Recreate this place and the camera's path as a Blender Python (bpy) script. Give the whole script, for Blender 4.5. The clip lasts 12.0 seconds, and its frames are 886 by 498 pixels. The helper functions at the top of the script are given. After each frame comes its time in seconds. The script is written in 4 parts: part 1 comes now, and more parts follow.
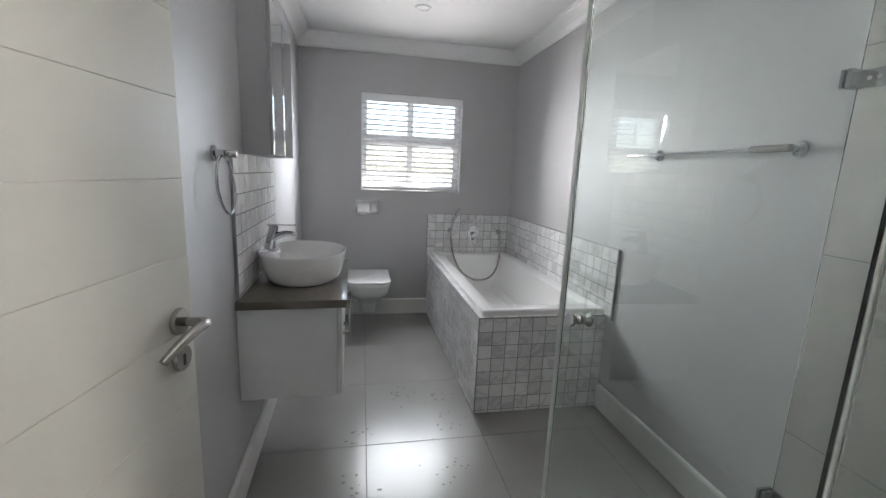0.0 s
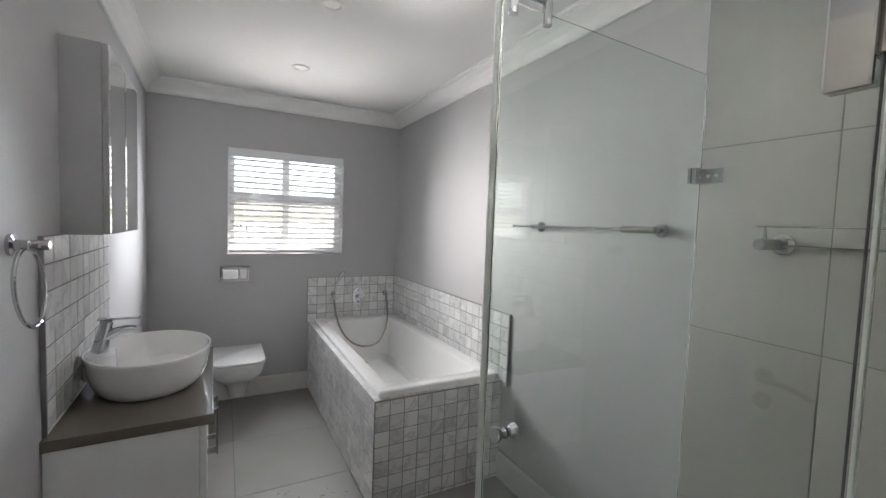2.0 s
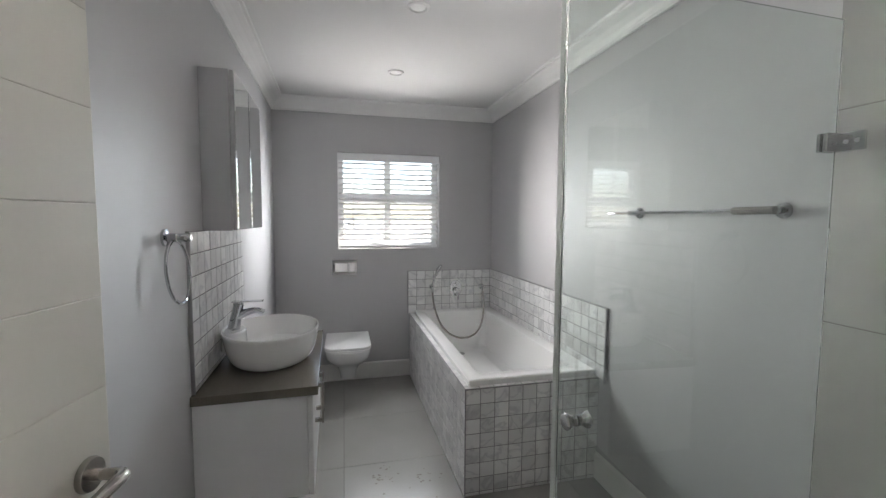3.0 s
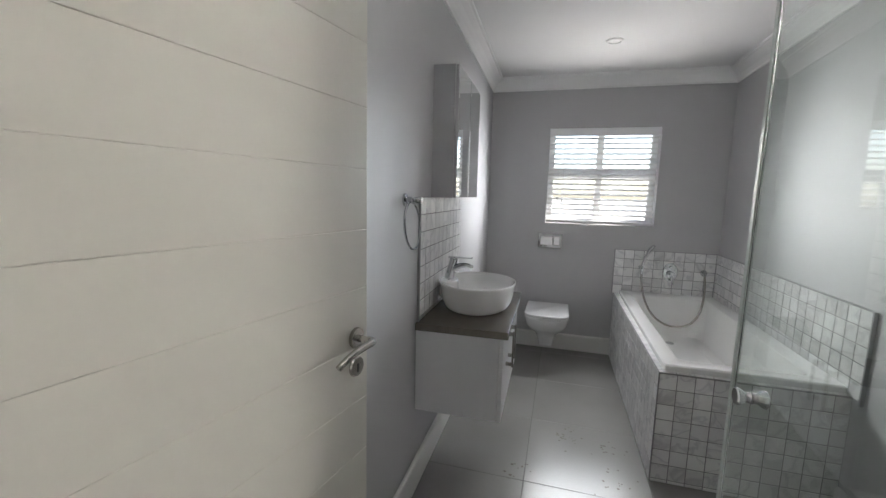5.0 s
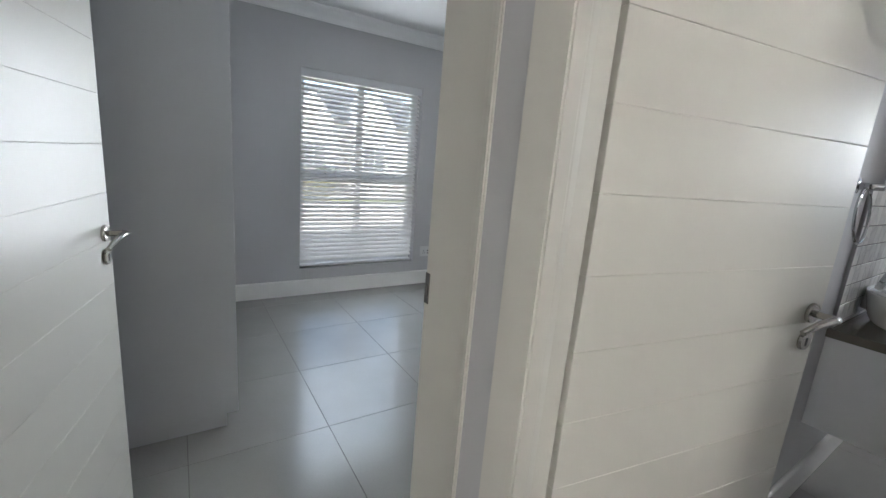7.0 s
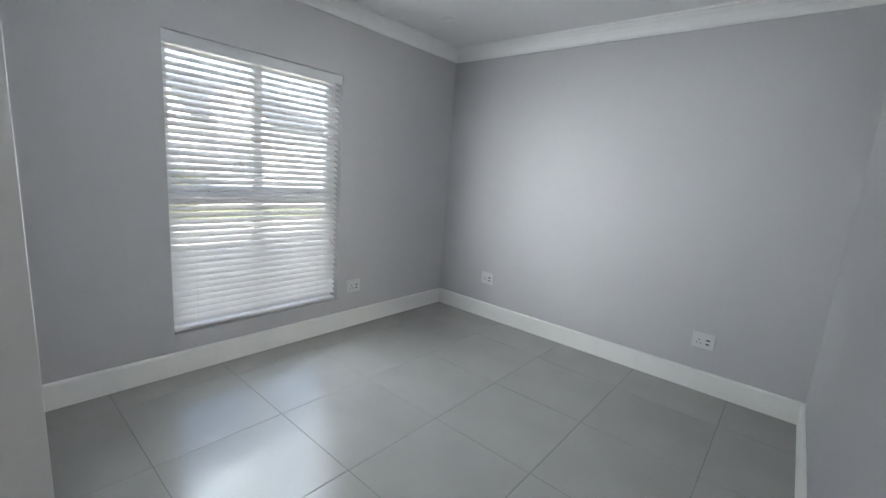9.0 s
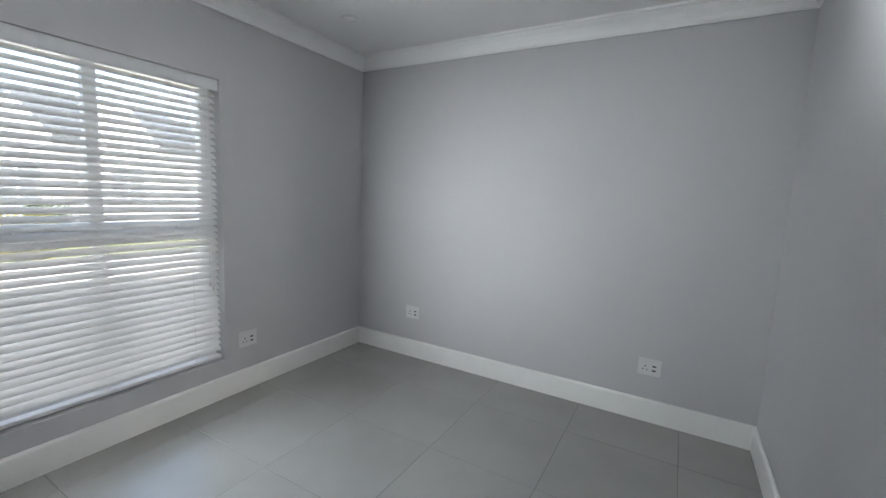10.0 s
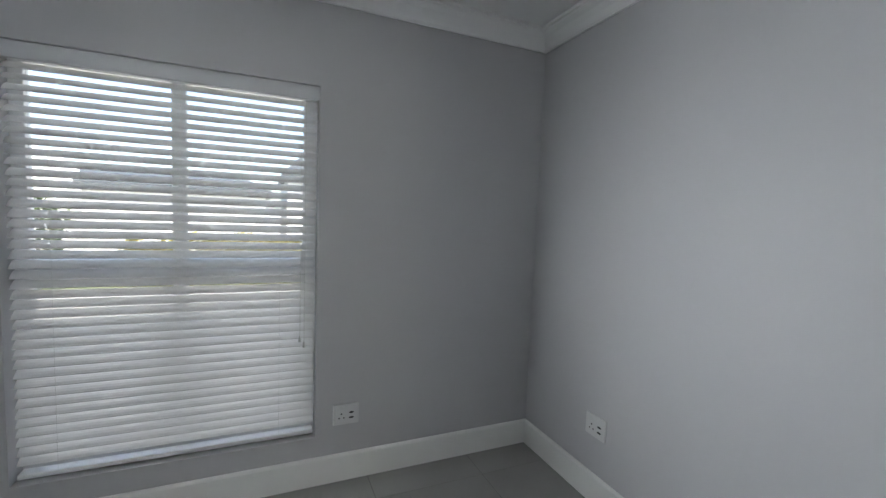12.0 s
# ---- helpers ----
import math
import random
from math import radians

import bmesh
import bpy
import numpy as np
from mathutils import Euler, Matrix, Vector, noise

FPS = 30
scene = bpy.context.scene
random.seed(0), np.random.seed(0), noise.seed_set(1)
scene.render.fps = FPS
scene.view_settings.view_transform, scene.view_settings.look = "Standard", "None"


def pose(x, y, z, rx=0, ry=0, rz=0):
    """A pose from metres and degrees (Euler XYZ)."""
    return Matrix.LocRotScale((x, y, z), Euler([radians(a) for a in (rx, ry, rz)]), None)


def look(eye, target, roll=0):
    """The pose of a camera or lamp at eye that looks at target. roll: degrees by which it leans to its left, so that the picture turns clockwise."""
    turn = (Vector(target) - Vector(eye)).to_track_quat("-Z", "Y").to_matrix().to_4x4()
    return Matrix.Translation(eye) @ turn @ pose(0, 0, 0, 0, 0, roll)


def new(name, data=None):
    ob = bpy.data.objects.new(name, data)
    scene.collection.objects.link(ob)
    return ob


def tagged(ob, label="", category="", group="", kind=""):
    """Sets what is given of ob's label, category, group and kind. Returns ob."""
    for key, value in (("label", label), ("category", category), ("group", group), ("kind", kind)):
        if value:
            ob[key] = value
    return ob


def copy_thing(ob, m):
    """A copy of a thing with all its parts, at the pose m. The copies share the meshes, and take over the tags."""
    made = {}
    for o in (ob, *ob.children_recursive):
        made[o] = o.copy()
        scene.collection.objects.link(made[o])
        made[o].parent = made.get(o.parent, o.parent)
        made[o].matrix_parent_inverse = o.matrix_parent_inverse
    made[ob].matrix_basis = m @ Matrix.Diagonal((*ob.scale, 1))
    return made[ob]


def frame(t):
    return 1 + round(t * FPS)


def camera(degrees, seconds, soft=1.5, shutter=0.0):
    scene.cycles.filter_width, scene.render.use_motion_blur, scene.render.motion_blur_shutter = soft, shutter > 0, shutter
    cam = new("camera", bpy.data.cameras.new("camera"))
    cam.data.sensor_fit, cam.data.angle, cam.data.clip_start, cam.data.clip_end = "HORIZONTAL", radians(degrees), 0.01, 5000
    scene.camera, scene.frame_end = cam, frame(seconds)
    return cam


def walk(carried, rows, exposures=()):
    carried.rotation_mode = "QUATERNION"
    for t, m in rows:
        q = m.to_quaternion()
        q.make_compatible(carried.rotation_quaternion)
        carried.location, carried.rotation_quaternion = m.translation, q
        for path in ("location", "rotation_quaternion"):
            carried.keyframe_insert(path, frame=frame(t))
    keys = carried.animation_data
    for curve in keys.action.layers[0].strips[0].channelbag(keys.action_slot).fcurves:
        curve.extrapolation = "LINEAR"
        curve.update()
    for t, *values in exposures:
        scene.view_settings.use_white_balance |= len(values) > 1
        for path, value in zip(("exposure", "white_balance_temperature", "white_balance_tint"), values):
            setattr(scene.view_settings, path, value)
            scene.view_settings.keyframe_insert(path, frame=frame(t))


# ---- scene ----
cam = camera(94.0, 12.0, soft=1.4)
PATH = [
    (0, (-0.025, 0.062, 1.344), (0.36, 1.991, 0.984), 2.4),
    (0.5, (-0.011, 0.194, 1.368), (0.684, 2.047, 1.08), 2.7),
    (1, (-0.027, 0.242, 1.416), (0.845, 2.031, 1.213), 2.6),
    (1.5, (-0.04, 0.245, 1.451), (0.907, 2.001, 1.316), 2.4),
    (2, (-0.054, 0.222, 1.462), (0.88, 1.987, 1.345), 2.1),
    (2.5, (-0.055, 0.201, 1.447), (0.722, 2.039, 1.318), 1.4),
    (3, (0.017, 0.172, 1.436), (0.481, 2.112, 1.293), 0.3),
    (3.2, (0.05, 0.166, 1.432), (0.367, 2.135, 1.289), -0.1),
    (5, (0.101, -0.002, 1.403), (-0.438, 1.906, 1.141), 1.5),
    (5.5, (0.122, -0.142, 1.363), (-0.739, 1.634, 1.042), 2.9),
    (6, (0.146, -0.295, 1.34), (-1.1, 1.226, 0.975), 3.7),
    (6.5, (0.097, -0.405, 1.345), (-1.455, 0.788, 0.939), 4.4),
    (6.7, (0.063, -0.43, 1.344), (-1.576, 0.639, 0.93), 4.7),
    (8.3, (-0.827, -0.446, 1.396), (-2.417, 0.692, 0.975), 5.2),
    (8.5, (-0.927, -0.406, 1.405), (-2.445, 0.83, 0.993), 4.9),
    (9, (-1.105, -0.299, 1.381), (-2.372, 1.204, 1.013), 4.4),
    (9.5, (-1.243, -0.135, 1.401), (-2.328, 1.519, 1.11), 3.2),
    (10, (-1.37, 0.107, 1.4), (-2.352, 1.83, 1.141), 2.5),
    (10.5, (-1.462, 0.451, 1.407), (-2.45, 2.168, 1.135), 2.2),
    (11, (-1.507, 0.803, 1.411), (-2.691, 2.4, 1.188), 3.5),
    (11.5, (-1.592, 1.136, 1.43), (-3.088, 2.448, 1.226), 3.0),
    (12, (-1.744, 1.446, 1.422), (-3.577, 2.232, 1.268), 2.2),
]
walk(cam, [(t, look(e, g, r)) for t, e, g, r in PATH],
     exposures=[(0, 2.76, 6330, 10), (2, 2.78, 6500, 10), (3, 2.74, 6500, 10), (5, 2.66, 6450, 10), (6.7, 2.72, 6280, 10), (8.4, 3.2, 6400, 10), (9.5, 2.95, 6500, 10), (11.0, 2.86, 6450, 10), (12, 2.45, 6450, 10)])

# ---- world, sun ----
SUN_AZ, SUN_EL = 62.0, 58.0
world = bpy.data.worlds.new("sky")
scene.world = world
world.use_nodes = True
wn = world.node_tree
sky = wn.nodes.new("ShaderNodeTexSky")
sky.sky_type = "NISHITA"
sky.sun_disc = False
sky.sun_elevation, sky.sun_rotation = radians(SUN_EL), radians(SUN_AZ)
sky.dust_density = 2.0
wn.links.new(sky.outputs[0], wn.nodes["Background"].inputs[0])
wn.nodes["Background"].inputs[1].default_value = 0.09
sun = new("sun", bpy.data.lights.new("sun", "SUN"))
sun.data.energy, sun.data.angle, sun.data.color = 3.0, radians(0.53), (1.0, 0.95, 0.87)
sd = Vector((math.sin(radians(SUN_AZ)) * math.cos(radians(SUN_EL)), math.cos(radians(SUN_AZ)) * math.cos(radians(SUN_EL)), math.sin(radians(SUN_EL))))
sun.matrix_world = look(sd * 30, (0, 0, 0))


def area_lamp(name, eye, target, w, h, power, color):
    """An area lamp at eye aimed at target, added for light from outdoors."""
    lamp = new(name, bpy.data.lights.new(name, "AREA"))
    lamp.data.shape, lamp.data.size, lamp.data.size_y = "RECTANGLE", w, h
    lamp.data.energy, lamp.data.color = power, color
    lamp.matrix_world = look(eye, target)
    return lamp


def opening_strip(name, middle, out, w, h, power, color, spread):
    """An added lamp strip in a window's opening, aimed along out in place of sky light."""
    m = Vector(middle)
    lamp = area_lamp(name, m, m + Vector(out), w, h, power, color)
    lamp.data.spread = radians(spread)
    return lamp


COOL, SOFT, MILD = (0.90, 0.955, 1.0), (1.0, 0.962, 0.945), (0.96, 0.975, 1.0)
# Strips inside the blinds, aimed at single surfaces; lamps for the windows' daylight.
opening_strip("bed_sky_up", (-3.893, 1.09, 1.5), (1, 0, 1), 1.1, 0.03, 0.35, COOL, 74)
opening_strip("bed_sky_north", (-3.89, 0.62, 1.2), (0.55, 0.835, 0), 0.03, 1.6, 1.05, COOL, 70)
# Four stacked strips also put a broad bluish sheen on the floor tiles.
for z in (0.95, 1.28, 1.60, 1.92):
    opening_strip("bed_sky_down", (-3.893, 1.09, z), (0.75, 0, -0.9), 1.1, 0.03, 0.14, (0.80, 0.90, 1.0), 68)
opening_strip("bed_sky_south", (-3.89, 1.55, 1.2), (0.68, -0.73, 0.0), 0.03, 1.6, 0.95, COOL, 56)
opening_strip("bed_sky_far", (-3.89, 1.09, 1.97), (1, 0, 0.2), 1.1, 0.03, 3.3, COOL, 40)
opening_strip("bath_sky_up", (0.415, 3.88, 1.45), (0, -1, 1), 0.85, 0.03, 0.4, SOFT, 78)
opening_strip("bath_sky_east", (-0.015, 3.88, 1.6), (0.58, -0.82, -0.10), 0.03, 0.75, 1.25, SOFT, 66)
opening_strip("bath_sky_west_far", (0.83, 3.88, 1.6), (-0.415, -0.91, -0.12), 0.03, 0.75, 0.09, COOL, 16)
opening_strip("bath_sky_west", (0.83, 3.88, 1.6), (-0.88, -0.47, -0.08), 0.03, 0.75, 0.8, MILD, 52)
for z in (1.45, 1.68, 1.92):
    opening_strip("bath_sky_down", (0.415, 3.88, z), (0, -0.8, -0.8), 0.85, 0.03, 0.17, MILD, 72)
opening_strip("bath_sky_far", (0.415, 3.88, 1.97), (0, -1, 0.075), 0.85, 0.03, 2.5, SOFT, 22)
# Unseen lamp behind an added hall window, brightens the open bathroom door.
area_lamp("hall_fill_lamp", (3.15, -2.95, 1.70), (3.15, 0, 1.5), 1.1, 0.8, 32, (1.0, 0.95, 0.88))
# Unseen lamps outside below the sills, added to light the slats from underneath.
area_lamp("bed_ground_fill", (-5.3, 1.09, -0.05), (-3.885, 1.09, 1.2), 3.0, 1.8, 11, (1.0, 0.95, 0.88))
area_lamp("bath_ground_fill", (0.415, 5.35, 0.1), (0.415, 3.886, 1.5), 2.4, 1.4, 18, (1.0, 0.98, 0.95))

# ---- materials ----


def nodes_of(name):
    m = bpy.data.materials.new(name)
    m.use_nodes = True
    nt = m.node_tree
    return m, nt, nt.nodes["Principled BSDF"]


def surface(name, color, rough, vary=0.06, scale=6.0, bump=0.02, bump_scale=220.0, metal=0.0, rough_vary=0.06, per_piece=0.0, coat=0.0, spec=0.5):
    """A painted, cast or worked surface: colour with two scales of unevenness, fine relief."""
    m, nt, b = nodes_of(name)
    tc = nt.nodes.new("ShaderNodeTexCoord")
    big = nt.nodes.new("ShaderNodeTexNoise")
    big.inputs["Scale"].default_value, big.inputs["Detail"].default_value = scale, 5.0
    fine = nt.nodes.new("ShaderNodeTexNoise")
    fine.inputs["Scale"].default_value, fine.inputs["Detail"].default_value = bump_scale, 3.0
    nt.links.new(tc.outputs["Object"], big.inputs["Vector"])
    nt.links.new(tc.outputs["Object"], fine.inputs["Vector"])
    mixv = nt.nodes.new("ShaderNodeMix")
    mixv.inputs[0].default_value = 0.3
    nt.links.new(big.outputs[0], mixv.inputs[2])
    nt.links.new(fine.outputs[0], mixv.inputs[3])
    val = mixv.outputs[0]
    if per_piece:
        info = nt.nodes.new("ShaderNodeObjectInfo")
        add = nt.nodes.new("ShaderNodeMath")
        add.operation = "MULTIPLY_ADD"
        add.inputs[1].default_value = per_piece
        nt.links.new(info.outputs["Random"], add.inputs[0])
        nt.links.new(val, add.inputs[2])
        sub = nt.nodes.new("ShaderNodeMath")
        sub.operation = "SUBTRACT"
        sub.inputs[1].default_value = per_piece / 2
        nt.links.new(add.outputs[0], sub.inputs[0])
        val = sub.outputs[0]
    ramp = nt.nodes.new("ShaderNodeMapRange")
    ramp.inputs[1].default_value, ramp.inputs[2].default_value = 0.25, 0.75
    ramp.inputs[3].default_value, ramp.inputs[4].default_value = 1 - vary, 1 + vary
    nt.links.new(val, ramp.inputs[0])
    mul = nt.nodes.new("ShaderNodeVectorMath")
    mul.operation = "SCALE"
    mul.inputs[0].default_value = color
    nt.links.new(ramp.outputs[0], mul.inputs["Scale"])
    nt.links.new(mul.outputs[0], b.inputs["Base Color"])
    rr = nt.nodes.new("ShaderNodeMapRange")
    rr.inputs[1].default_value, rr.inputs[2].default_value = 0.3, 0.7
    rr.inputs[3].default_value, rr.inputs[4].default_value = max(0.0, rough - rough_vary), min(1.0, rough + rough_vary)
    nt.links.new(big.outputs[0], rr.inputs[0])
    nt.links.new(rr.outputs[0], b.inputs["Roughness"])
    b.inputs["Metallic"].default_value = metal
    b.inputs["Specular IOR Level"].default_value = spec
    b.inputs["Coat Weight"].default_value = coat
    if bump:
        bn = nt.nodes.new("ShaderNodeBump")
        bn.inputs["Strength"].default_value, bn.inputs["Distance"].default_value = bump, 0.004
        nt.links.new(fine.outputs[0], bn.inputs["Height"])
        nt.links.new(bn.outputs[0], b.inputs["Normal"])
    return m


def marble(name):
    """Honed white marble, grey veins, every piece cut from another spot."""
    m, nt, b = nodes_of(name)
    tc = nt.nodes.new("ShaderNodeTexCoord")
    info = nt.nodes.new("ShaderNodeObjectInfo")
    off = nt.nodes.new("ShaderNodeVectorMath")
    off.operation = "SCALE"
    off.inputs[0].default_value = (37.0, 51.0, 23.0)
    nt.links.new(info.outputs["Random"], off.inputs["Scale"])
    add = nt.nodes.new("ShaderNodeVectorMath")
    nt.links.new(tc.outputs["Object"], add.inputs[0])
    nt.links.new(off.outputs[0], add.inputs[1])
    warp = nt.nodes.new("ShaderNodeTexNoise")
    warp.inputs["Scale"].default_value, warp.inputs["Detail"].default_value, warp.inputs["Distortion"].default_value = 5.0, 3.0, 1.0
    nt.links.new(add.outputs[0], warp.inputs["Vector"])
    vein = nt.nodes.new("ShaderNodeMath")
    vein.operation = "SUBTRACT"
    vein.inputs[1].default_value = 0.5
    nt.links.new(warp.outputs[0], vein.inputs[0])
    ab = nt.nodes.new("ShaderNodeMath")
    ab.operation = "ABSOLUTE"
    nt.links.new(vein.outputs[0], ab.inputs[0])
    cr = nt.nodes.new("ShaderNodeValToRGB")
    cr.color_ramp.elements[0].position, cr.color_ramp.elements[0].color = 0.0, (0.60, 0.60, 0.61, 1)
    cr.color_ramp.elements[1].position, cr.color_ramp.elements[1].color = 0.045, (0.78, 0.78, 0.775, 1)
    nt.links.new(ab.outputs[0], cr.inputs[0])
    tone = nt.nodes.new("ShaderNodeMapRange")
    tone.inputs[3].default_value, tone.inputs[4].default_value = 0.74, 1.06
    rnd = nt.nodes.new("ShaderNodeMath")
    rnd.operation = "MULTIPLY_ADD"
    rnd.inputs[1].default_value = 0.75
    cloud = nt.nodes.new("ShaderNodeTexNoise")
    cloud.inputs["Scale"].default_value = 14.0
    nt.links.new(add.outputs[0], cloud.inputs["Vector"])
    half = nt.nodes.new("ShaderNodeMath")
    half.operation = "MULTIPLY"
    half.inputs[1].default_value = 0.35
    nt.links.new(cloud.outputs[0], half.inputs[0])
    nt.links.new(info.outputs["Random"], rnd.inputs[0])
    nt.links.new(half.outputs[0], rnd.inputs[2])
    nt.links.new(rnd.outputs[0], tone.inputs[0])
    mul = nt.nodes.new("ShaderNodeVectorMath")
    mul.operation = "SCALE"
    nt.links.new(cr.outputs[0], mul.inputs[0])
    nt.links.new(tone.outputs[0], mul.inputs["Scale"])
    nt.links.new(mul.outputs[0], b.inputs["Base Color"])
    b.inputs["Roughness"].default_value = 0.28
    return m


def clear_glass(name, color, rough=0.0):
    m, nt, b = nodes_of(name)
    b.inputs["Base Color"].default_value = (*color, 1)
    b.inputs["Transmission Weight"].default_value = 1.0
    b.inputs["Roughness"].default_value = rough
    b.inputs["IOR"].default_value = 1.5
    return m


PAINT = surface("wall_paint", (0.47, 0.468, 0.475), 0.55, 0.025, 1.8, 0.05, 420)
CEIL = surface("ceiling_paint", (0.78, 0.78, 0.775), 0.75, 0.02, 2.5, 0.03, 300)
CORNICE = surface("cornice_paint", (0.80, 0.80, 0.79), 0.5, 0.02, 5, 0.02, 200)
TRIM = surface("skirting_enamel", (0.76, 0.755, 0.73), 0.35, 0.03, 5, 0.02, 160)
DOORP = surface("door_enamel", (0.60, 0.578, 0.525), 0.36, 0.03, 3, 0.03, 120)
FLOORT = surface("porcelain_floor", (0.305, 0.298, 0.286), 0.215, 0.09, 2.6, 0.02, 130, rough_vary=0.012, spec=0.75, per_piece=0.10)
GROUT = surface("floor_grout", (0.15, 0.146, 0.138), 0.9, 0.12, 14, 0.2, 400)
GROUTW = surface("mosaic_grout", (0.25, 0.25, 0.25), 0.9, 0.12, 20, 0.2, 400)
MARBLE = marble("marble")
WALLT = surface("shower_tile", (0.265, 0.265, 0.25), 0.38, 0.10, 3.0, 0.03, 120, per_piece=0.12)
ACRYL = surface("tub_acrylic", (0.84, 0.84, 0.83), 0.14, 0.015, 3, 0.0, coat=0.3)
CERAM = surface("glazed_ceramic", (0.84, 0.84, 0.84), 0.07, 0.012, 4, 0.0, coat=0.5)
SEATP = surface("seat_plastic", (0.86, 0.86, 0.86), 0.2, 0.01, 4, 0.0)
CHROME = surface("chrome", (0.58, 0.59, 0.60), 0.07, 0.03, 9, 0.0, metal=1.0, rough_vary=0.03)
STEEL = surface("brushed_steel", (0.44, 0.42, 0.39), 0.22, 0.06, 12, 0.02, 300, metal=1.0, rough_vary=0.03)
DARKM = surface("dark_edge_metal", (0.34, 0.34, 0.345), 0.4, 0.05, 12, 0.0, metal=0.8)
QUARTZ = surface("taupe_quartz", (0.135, 0.122, 0.102), 0.16, 0.22, 260, 0.0, 700, rough_vary=0.03)
WHITEB = surface("white_melamine", (0.72, 0.725, 0.735), 0.36, 0.015, 4, 0.01, 200)
GREYB = surface("grey_melamine", (0.37, 0.37, 0.38), 0.4, 0.02, 3, 0.02, 250)
WARDB = surface("wardrobe_board", (0.43, 0.44, 0.45), 0.45, 0.02, 2, 0.02, 200)
MIRROR = surface("mirror_silver", (0.88, 0.90, 0.89), 0.012, 0.004, 3, 0.0, metal=1.0, rough_vary=0.004)
GLASS = clear_glass("shower_glass", (0.945, 0.985, 0.968))
PANE = clear_glass("window_glass", (0.97, 0.98, 0.98))
SEAL = surface("clear_seal", (0.55, 0.60, 0.575), 0.36, 0.04, 8, 0.0)
def slat_material():
    """White painted slat that lets a little light through."""
    m = surface("blind_slat", (0.80, 0.80, 0.80), 0.38, 0.03, 6, 0.03, 90, per_piece=0.1)
    nt = m.node_tree
    out = nt.nodes["Material Output"]
    tr = nt.nodes.new("ShaderNodeBsdfTranslucent")
    tr.inputs[0].default_value = (0.85, 0.85, 0.85, 1)
    mix = nt.nodes.new("ShaderNodeMixShader")
    mix.inputs[0].default_value = 0.06
    nt.links.new(nt.nodes["Principled BSDF"].outputs[0], mix.inputs[1])
    nt.links.new(tr.outputs[0], mix.inputs[2])
    nt.links.new(mix.outputs[0], out.inputs[0])
    return m


SLAT = slat_material()
ALU = surface("window_enamel", (0.84, 0.85, 0.86), 0.4, 0.03, 7, 0.0)
# White board darkened: the bedroom valance's backlit shade is put into its colour.
VALANCE_SHADED = surface("valance_shaded", (0.60, 0.61, 0.62), 0.45, 0.03, 7, 0.0)
CORD = surface("cord", (0.7, 0.7, 0.68), 0.8, 0.05, 40, 0.0)
SOCK = surface("switch_plastic", (0.60, 0.60, 0.59), 0.36, 0.02, 7, 0.0)
BLACK = surface("black_plastic", (0.02, 0.02, 0.02), 0.4, 0.1, 30, 0.0)
LENS = surface("lamp_lens", (0.88, 0.88, 0.87), 0.35, 0.02, 30, 0.0)
GRIME = surface("grime", (0.16, 0.145, 0.125), 0.8, 0.25, 60, 0.0)
RENDER = surface("house_render", (0.66, 0.645, 0.61), 0.85, 0.06, 1.2, 0.2, 60)
ROOF = surface("roof_sheet", (0.21, 0.215, 0.215), 0.55, 0.12, 1.5, 0.1, 20)
FARROOF = surface("far_roof_sheet", (0.052, 0.056, 0.056), 0.6, 0.12, 1.5, 0.1, 20)
PAVE = surface("paving", (0.40, 0.375, 0.335), 0.85, 0.14, 1.2, 0.3, 40)
LAWN = surface("lawn", (0.13, 0.155, 0.035), 0.95, 0.3, 2.0, 0.5, 60)
LEAF = surface("leaf", (0.07, 0.11, 0.03), 0.6, 0.35, 5.0, 0.2, 60)
HEDGE = surface("hedge_leaf", (0.30, 0.25, 0.03), 0.6, 0.35, 5.0, 0.2, 60)
BARK = surface("bark", (0.12, 0.09, 0.065), 0.9, 0.3, 8.0, 0.5, 60)
DARKGL = surface("far_window_glass", (0.16, 0.17, 0.18), 0.08, 0.1, 1.0, 0.0)

# ---- mesh helpers ----
WORLD = {}


def thing(name, m, label, category, group="", kind=""):
    ob = new(name)
    ob.empty_display_size = 0.05
    ob.matrix_basis = m
    WORLD[ob] = m.copy()
    return tagged(ob, label, category, group, kind)


def part(name, bm, material, parent=None, label="", local=False, smooth=False):
    """Links a bmesh as one mesh object; geometry in world metres, or local to the parent's pose."""
    me = bpy.data.meshes.new(name)
    if parent is not None and not local:
        bm.transform(WORLD[parent].inverted())
    if smooth:
        for f in bm.faces:
            f.smooth = True
    bm.to_mesh(me)
    bm.free()
    me.materials.append(material)
    ob = new(name, me)
    if parent is not None:
        ob.parent = parent
        WORLD[ob] = WORLD[parent]
    else:
        WORLD[ob] = Matrix.Identity(4)
    if smooth:
        me.set_sharp_from_angle(angle=radians(35))
    return tagged(ob, label)


def setting(name, bm, material, label="", category="", smooth=False):
    ob = part(name, bm, material, smooth=smooth)
    return tagged(ob, label, category, kind="structure")


def piece(name, me, parent, m):
    """A repeat that shares its mesh; m is its pose in the world."""
    ob = new(name, me)
    ob.parent = parent
    ob.matrix_basis = WORLD[parent].inverted() @ m
    return ob


